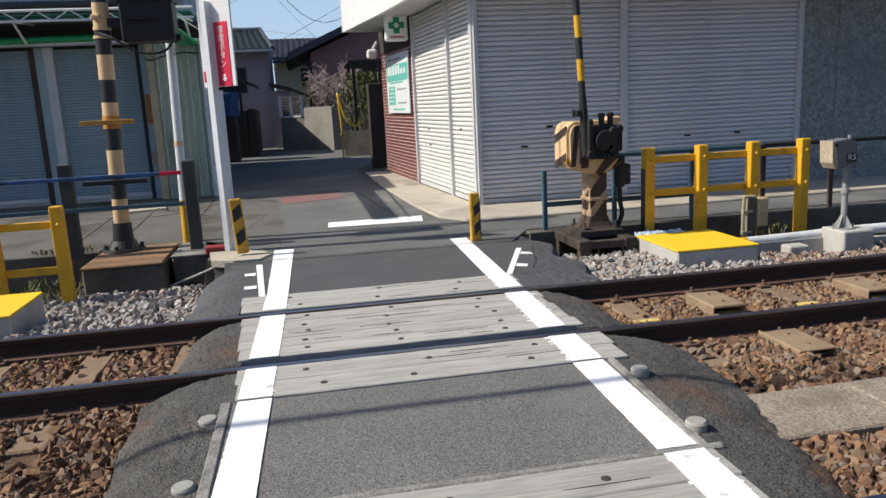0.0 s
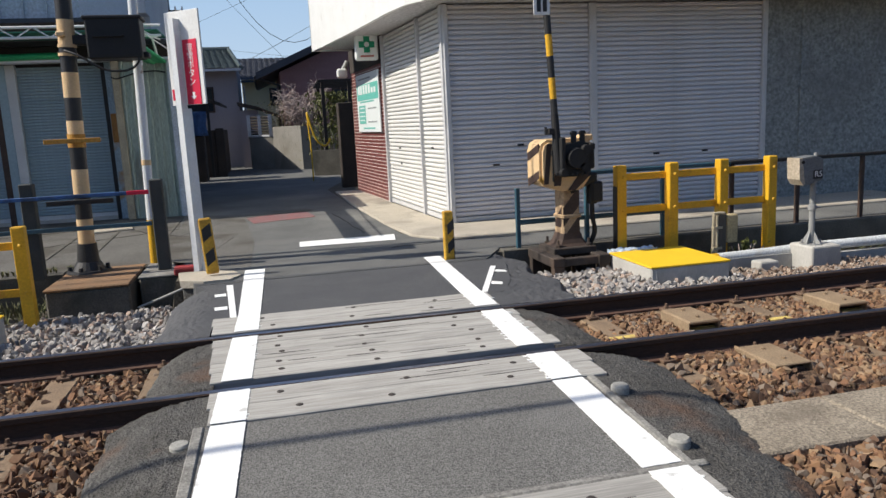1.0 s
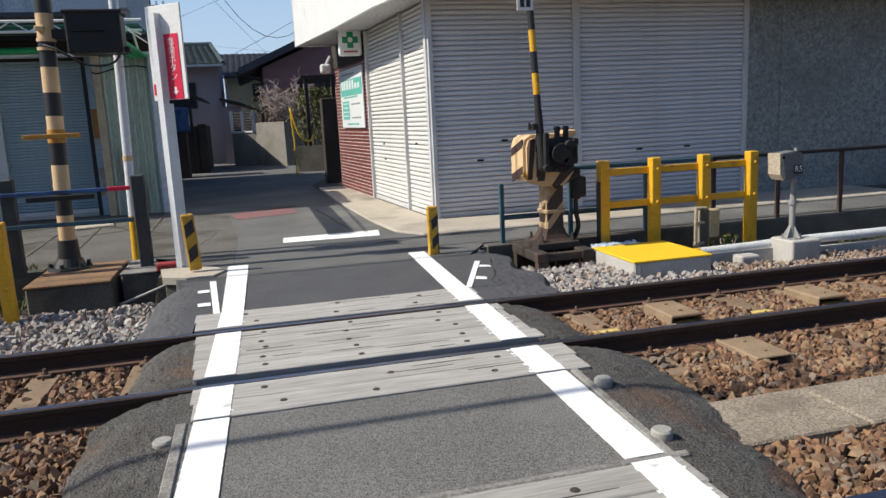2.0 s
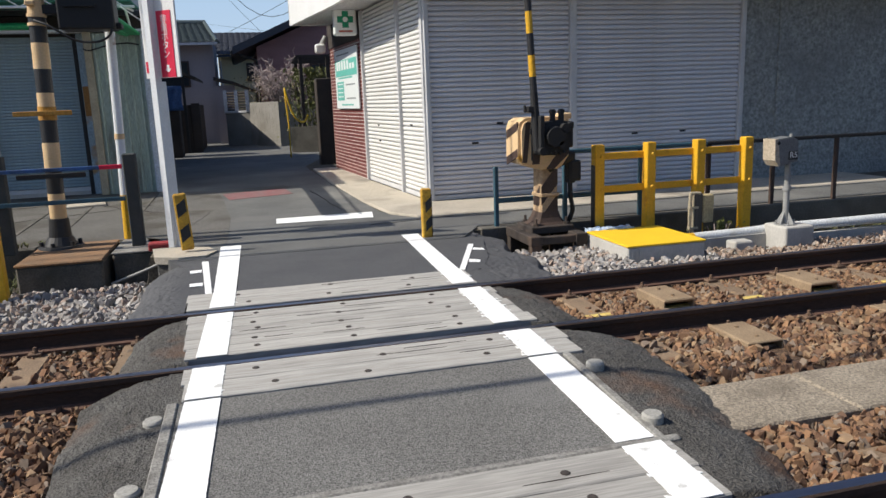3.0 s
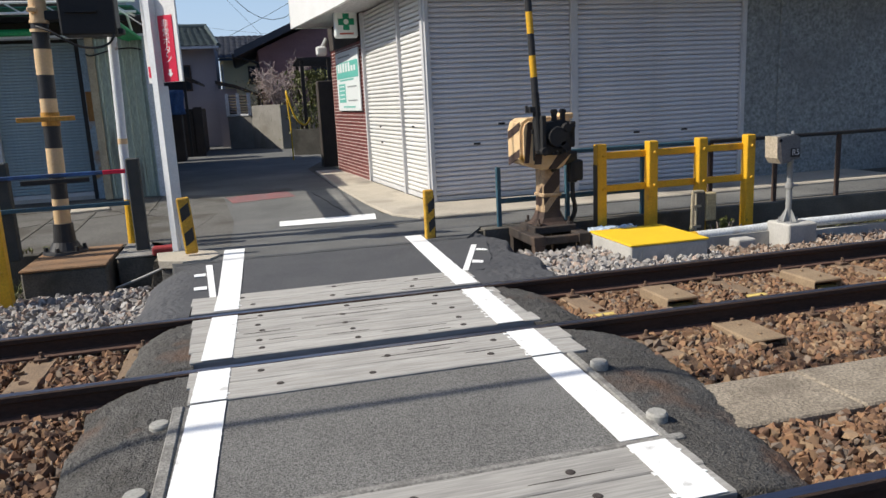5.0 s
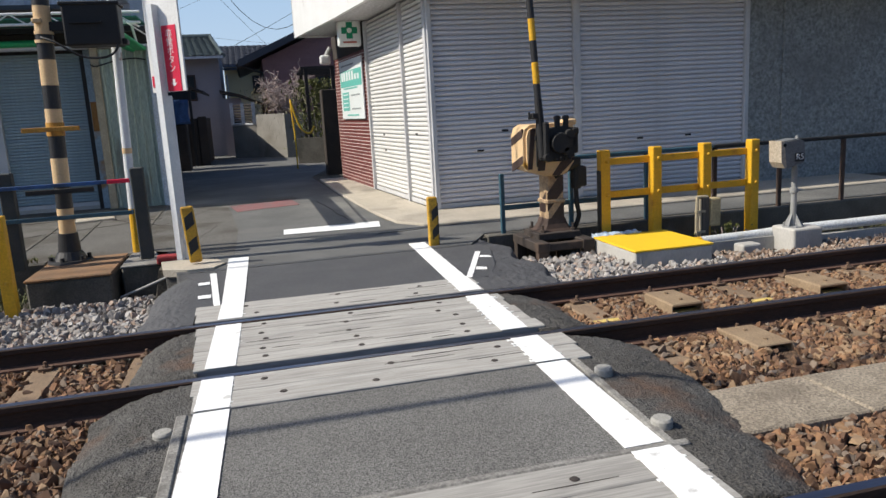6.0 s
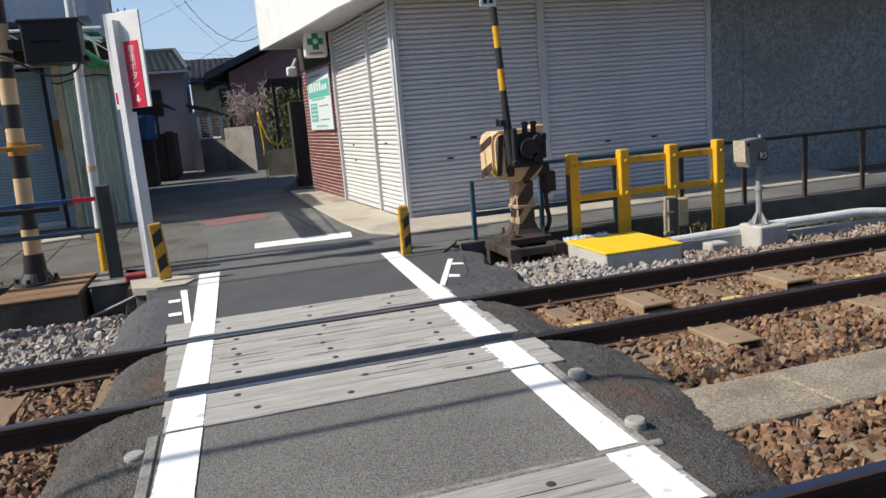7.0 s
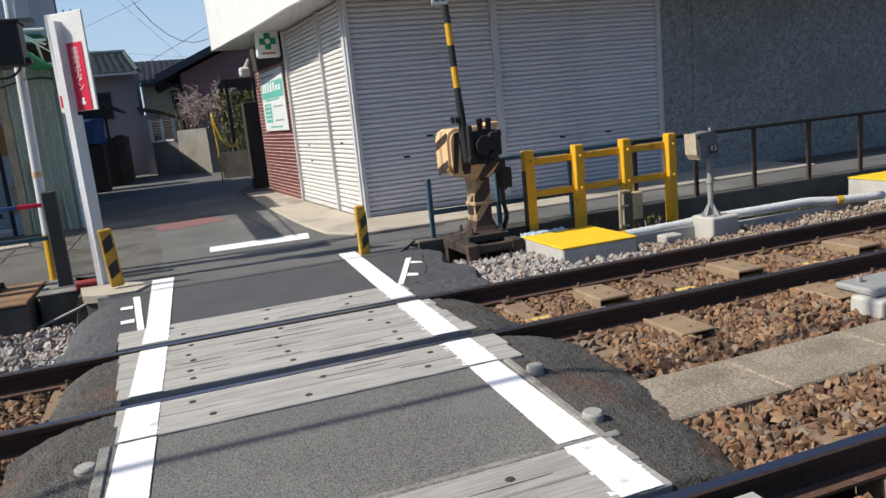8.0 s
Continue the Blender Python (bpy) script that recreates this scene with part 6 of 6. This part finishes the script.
# ---- block walls, fence and gate ----
def slanted(name, a, b, thick, low, high, mat, label, category="wall", parent=None):
    a, b = Vector(a), Vector(b)
    n = Vector((-(b - a).y, (b - a).x)).normalized() * thick
    bm = B()
    prism(bm, [a[:], b[:], (b + n)[:], (a + n)[:]], low, high)
    if parent is None:
        return structure(name, bm, mat, label, category)
    return part(name, bm, mat, parent)


wall_blocks = slanted("wall_block", (1.37, 26.0), (0.42, 27.6), -0.14, 0, 1.46, BLOCK, "grey concrete block wall in sun")
a, b = Vector((1.37, 26.0)), Vector((0.42, 27.6))
for row in range(8):
    for k in range(5):
        f0, f1 = (k - 0.5 * (row % 2)) * 0.4 / 1.861, (k + 1 - 0.5 * (row % 2)) * 0.4 / 1.861
        f0, f1 = max(f0, 0) + 0.0016, min(f1, 1) - 0.0016
        if f1 - f0 > 0.03:
            p, q = a.lerp(b, f0), a.lerp(b, f1)
            slanted("block", p[:], q[:], 0.004, row * 0.19 + 0.0015, row * 0.19 + 0.1875, BLOCK, "", parent=wall_blocks)
slanted("wall_block_return", (1.37, 26.0), (2.6, 26.3), 0.14, 0, 1.5, BLOCK, "shaded end of the block wall")
slanted("wall_low", (0.42, 27.6), (-0.42, 28.1), -0.14, 0, 1.2, BLOCK, "low block wall under the slatted fence")
t = thing("slat_fence", (0, 27.9, 1.2), "white framed fence with dark slats on low wall", "fence")
for x, y in ((-0.40, 0.2), (-0.02, -0.02), (0.36, -0.26)):
    bm = B()
    box(bm, x - 0.06, x + 0.06, y - 0.06, y + 0.06, 0, 0.78)
    part("post", bm, WALL_WHITE, t, "pale post")
for k in range(7):
    bm = B()
    rod(bm, (-0.4, 0.22, 0.08 + 0.1 * k), (0.36, -0.24, 0.08 + 0.1 * k), 0.035, seg=6)
    part("slat", bm, DARK_WOOD, t)
bm = B()
rod(bm, (-0.45, 0.22, 0.0), (0.45, -0.28, 0.0), 0.05, seg=6)
part("coping", bm, WALL_WHITE, t, "pale coping")
slanted("wall_garden", (2.6, 22.0), (1.55, 22.4), 0.14, 0, 0.75, CONCRETE_DARK, "low dark garden wall")
bm = B()
box(bm, 1.86, 2.25, 17.3, 17.75, -0.05, 1.98, 0.015)
structure("wall_gate_pier", bm, DARK_WOOD, "dark rendered gate pier beside the shop", "wall")
t = thing("pergola", (2.0, 22.6, 0), "dark timber pergola with slatted top", "pergola")
for x, y in ((-0.05, 0), (0.75, 0), (-0.05, 2), (0.75, 2)):
    bm = B()
    box(bm, x - 0.05, x + 0.05, y - 0.05, y + 0.05, 0, 2.75)
    part("post", bm, DARK_WOOD, t)
for k in range(5):
    bm = B()
    box(bm, -0.2, 1.3, -0.1 + 0.45 * k, 0.0 + 0.45 * k, 2.75 - 0.02 * k, 2.83 - 0.02 * k)
    part("rafter", bm, DARK_WOOD, t)
# yellow guy wire cover
t = thing("guy_wire", (1.29, 20.2, 0), "bright yellow guy wire cover hanging loose", "guy wire")
bm = tube(B(), [(0.0, 0, 1.85), (0.02, 0, 1.4), (0.05, 0, 0.9), (0.05, 0, 0.0)], 0.02)
part("stay", bm, TUBE, t, smooth=True)
bm = tube(B(), [(0.0, -0.05, 1.85), (0.1, -0.05, 1.4), (0.22, -0.05, 1.08), (0.36, -0.05, 0.95), (0.48, -0.05, 0.96), (0.58, -0.05, 1.12)], 0.026)
part("loop", bm, TUBE, t, smooth=True)


# ---- trees and plants ----
def bare_tree(place, seed):
    t = thing("bare_tree", place, "gnarled leafless garden tree behind block wall", "tree")
    r = random.Random(seed)
    bt, bb = B(), B()

    def wander(bm, p, goal, radius, end, bend):
        """A crooked limb from p towards goal; returns the points on it."""
        steps = max(3, int((goal - p).length / 0.11))
        pts = [p]
        for k in range(1, steps + 1):
            q = p.lerp(goal, k / steps) + Vector((r.uniform(-1, 1), r.uniform(-1, 1), r.uniform(-1, 1))) * bend * (1 if k < steps else 0.3)
            rod(bm, pts[-1], q, radius + (end - radius) * (k - 1) / steps, radius + (end - radius) * k / steps, 5, False)
            pts.append(q)
        return pts

    middle = Vector((0.1, 0, 2.45))
    for limb in range(9):
        ang_l = limb * 2.4
        goal = middle + Vector((1.05 * math.cos(ang_l) * r.uniform(0.5, 1), 0.6 * math.sin(ang_l), r.uniform(-0.35, 0.5)))
        pts = wander(bt, Vector((0.02 * limb - 0.08, 0, 1.35)), goal, 0.055, 0.022, 0.06)
        for p in pts[len(pts) // 3:]:
            for _ in range(3):
                way = Vector((r.uniform(-1, 1), r.uniform(-0.7, 0.7), r.uniform(-0.6, 0.9)))
                sub = wander(bb, p, p + way * 0.42, 0.016, 0.009, 0.05)
                for q in sub[1::2]:
                    way = Vector((r.uniform(-1, 1), r.uniform(-0.7, 0.7), r.uniform(-0.7, 0.8)))
                    wander(bb, q, q + way * 0.25, 0.009, 0.006, 0.035)
    rod(bt, (0, 0, 0), (0, 0, 1.4), 0.11, 0.085, 8)
    part("trunk", bt, BARK, t, smooth=True)
    part("branchwork", bb, BARK, t, "tangled grey branches", smooth=True)


bare_tree((1.42, 27.4, 0), 11)


def bush(name, place, size, leaves, mat, label, seed, leaf=0.05):
    r = random.Random(seed)
    t = thing(name, place, label, "bush")
    bm = B()
    for k in range(9):
        e = Vector((r.uniform(-1, 1) * size[0], r.uniform(-1, 1) * size[1], size[2] * r.uniform(0.6, 1.0)))
        rod(bm, (e.x * 0.15, e.y * 0.15, 0), e, 0.015, 0.006, 5, False)
    part("stems", bm, BARK, t)
    bm = B()
    for k in range(leaves):
        u = Vector((r.gauss(0, 0.45) * size[0], r.gauss(0, 0.45) * size[1], size[2] * (0.15 + 0.85 * r.random() ** 0.7)))
        u += Vector((noise.noise(u * 3), noise.noise(u * 3 + Vector((7, 0, 0))), 0)) * 0.2
        m = Matrix.Translation(u) @ Euler((r.uniform(0, 6), r.uniform(0, 6), r.uniform(0, 6))).to_matrix().to_4x4()
        s = leaf * r.uniform(0.6, 1.3)
        v = [bm.verts.new(m @ Vector(p)) for p in ((-s, 0, 0), (0, -s * 0.4, 0.004), (s, 0, 0), (0, s * 0.4, 0.004))]
        bm.faces.new(v)
    part("foliage", bm, mat, t)


bush("shrub", (2.35, 23.6, 0), (0.75, 0.6, 2.5), 2600, LEAF, "yellowish green shrub in the garden", 3, 0.06)
bush("shrub", (0.85, 28.6, 0), (0.8, 0.5, 2.5), 500, material("dry leaf", (0.20, 0.16, 0.07), 0.8, spread=0.3), "thin dry shrub behind the wall", 5, 0.05)


def weeds(name, zones, label, seed):
    r = random.Random(seed)
    bm = B()
    for x0, x1, y0, y1, z, count, height in zones:
        for _ in range(count):
            x, y = r.uniform(x0, x1), r.uniform(y0, y1)
            for _ in range(6):
                a, h = r.uniform(0, 6.28), height * r.uniform(0.4, 1)
                way = Vector((math.cos(a), math.sin(a), 0))
                w = Vector((-way.y, way.x, 0)) * 0.006
                p = Vector((x, y, z))
                m1, tip = p + way * h * 0.25 + Vector((0, 0, h * 0.6)), p + way * h * 0.7 + Vector((0, 0, h))
                v = [bm.verts.new(q) for q in (p - w, p + w, m1 + w, m1 - w, tip)]
                bm.faces.new(v[:4])
                bm.faces.new((v[3], v[2], v[4]))
    return single(name, bm, WEED, label, "weeds", kind="stuff")


weeds("weeds", [(4.9, 6.4, 6.75, 7.35, -0.45, 150, 0.22), (6.4, 9.5, 6.7, 7.38, -0.45, 130, 0.22), (2.7, 3.6, 6.5, 7.3, -0.44, 50, 0.14), (-2.9, -2.15, 7.5, 8.35, -0.40, 60, 0.2), (-2.9, -1.9, 8.45, 8.6, 0.0, 40, 0.07)], "thin green and dry weeds along the kerb", 6)
bush("shrub", (5.45, 7.1, -0.44), (0.24, 0.12, 0.36), 260, LEAF, "small dark weed tuft beside fence post", 9, 0.025)

# grey block with a metal box by the far trough
t = thing("trackside_block", (4.33, 3.06, -0.28), "concrete block with grey metal plate beside track", "block")
bm = B()
box(bm, -0.10, 0.3, -0.1, 0.14, 0, 0.26, 0.02, seg=2)
part("block", bm, CONCRETE, t)
bm = B()
box(bm, -0.06, 0.7, -0.02, 0.3, 0.26, 0.31, 0.015)
rod(bm, (0.05, 0.2, 0.3), (0.05, 0.2, 0.35), 0.02)
part("plate", bm, GREY_METAL, t, "grey metal plate")

# ---- overhead lines ----
def sag(a, b, drop, r, steps=14):
    a, b = Vector(a), Vector(b)
    pts = []
    for k in range(steps + 1):
        f = k / steps
        p = a.lerp(b, f)
        p.z -= drop * 4 * f * (1 - f)
        pts.append(p)
    bm = B()
    for p, q in zip(pts, pts[1:]):
        rod(bm, p, q, r, seg=6, caps=False)
    return bm


for k, (y, r) in enumerate(((3.42, 0.03), (7.42, 0.02), (8.05, 0.018))):
    bm = B()
    rod(bm, (-45, y, 6.0), (46, y, 6.0), r, seg=8)
    single("overhead_wire", bm, CABLE, "black overhead wire along the railway", "wire", "overhead wires")
for x in (-45, 46):
    t = thing("line_pole", (x, 9.0, 0), "grey concrete line pole with cross beam", "pole", "line poles")
    bm = rod(B(), (0, 0, 0), (0, 0, 8), 0.18, 0.13, 14)
    part("mast", bm, POLE_GREY, t)
    bm = B()
    box(bm, -0.06, 0.06, -5.8, 0.5, 5.85, 6.0)
    part("cross_beam", bm, DARK_STEEL, t)
t = thing("utility_pole", (-5.1, 50, 0), "blue grey utility pole with cross arms", "pole")
bm = rod(B(), (0, 0, 0), (0, 0, 12.5), 0.19, 0.15, 14)
part("mast", bm, POLE_GREY, t)
for z, w in ((8.9, 1.0), (9.8, 0.8), (10.6, 0.8)):
    bm = B()
    box(bm, -w, w, -0.22, -0.14, z, z + 0.08)
    arm = part("cross_arm", bm, DARK_STEEL, t)
    for x in (-w + 0.1, -w / 2, w / 2, w - 0.1):
        bm = B()
        rod(bm, (x, -0.18, z + 0.08), (x, -0.18, z + 0.3), 0.06, 0.04, 8)
        part("insulator", bm, WALL_WHITE, arm, "pale insulator")
for a, b, d, r in (((-2.45, 45, 12.6), (6.98, 45, 12.5), 6.2, 0.017), ((-2.6, 45, 10.25), (3.4, 45, 3.6), 0.1, 0.008), ((-1.0, 44.4, 5.1), (8.0, 45, 9.95), 0.15, 0.012),
                   ((-5.1, 45, 6.75), (3.0, 45, 10.25), 0.1, 0.008), ((-5.1, 45, 6.6), (4.0, 45, 5.36), 0.1, 0.006), ((-5, 49.8, 8.9), (-3, 20, 8.6), 0.3, 0.015)):
    bm = sag(a, b, d, r)
    single("cable", bm, CABLE, "thin black cable sagging across the sky", "cable", "cables over the lane")
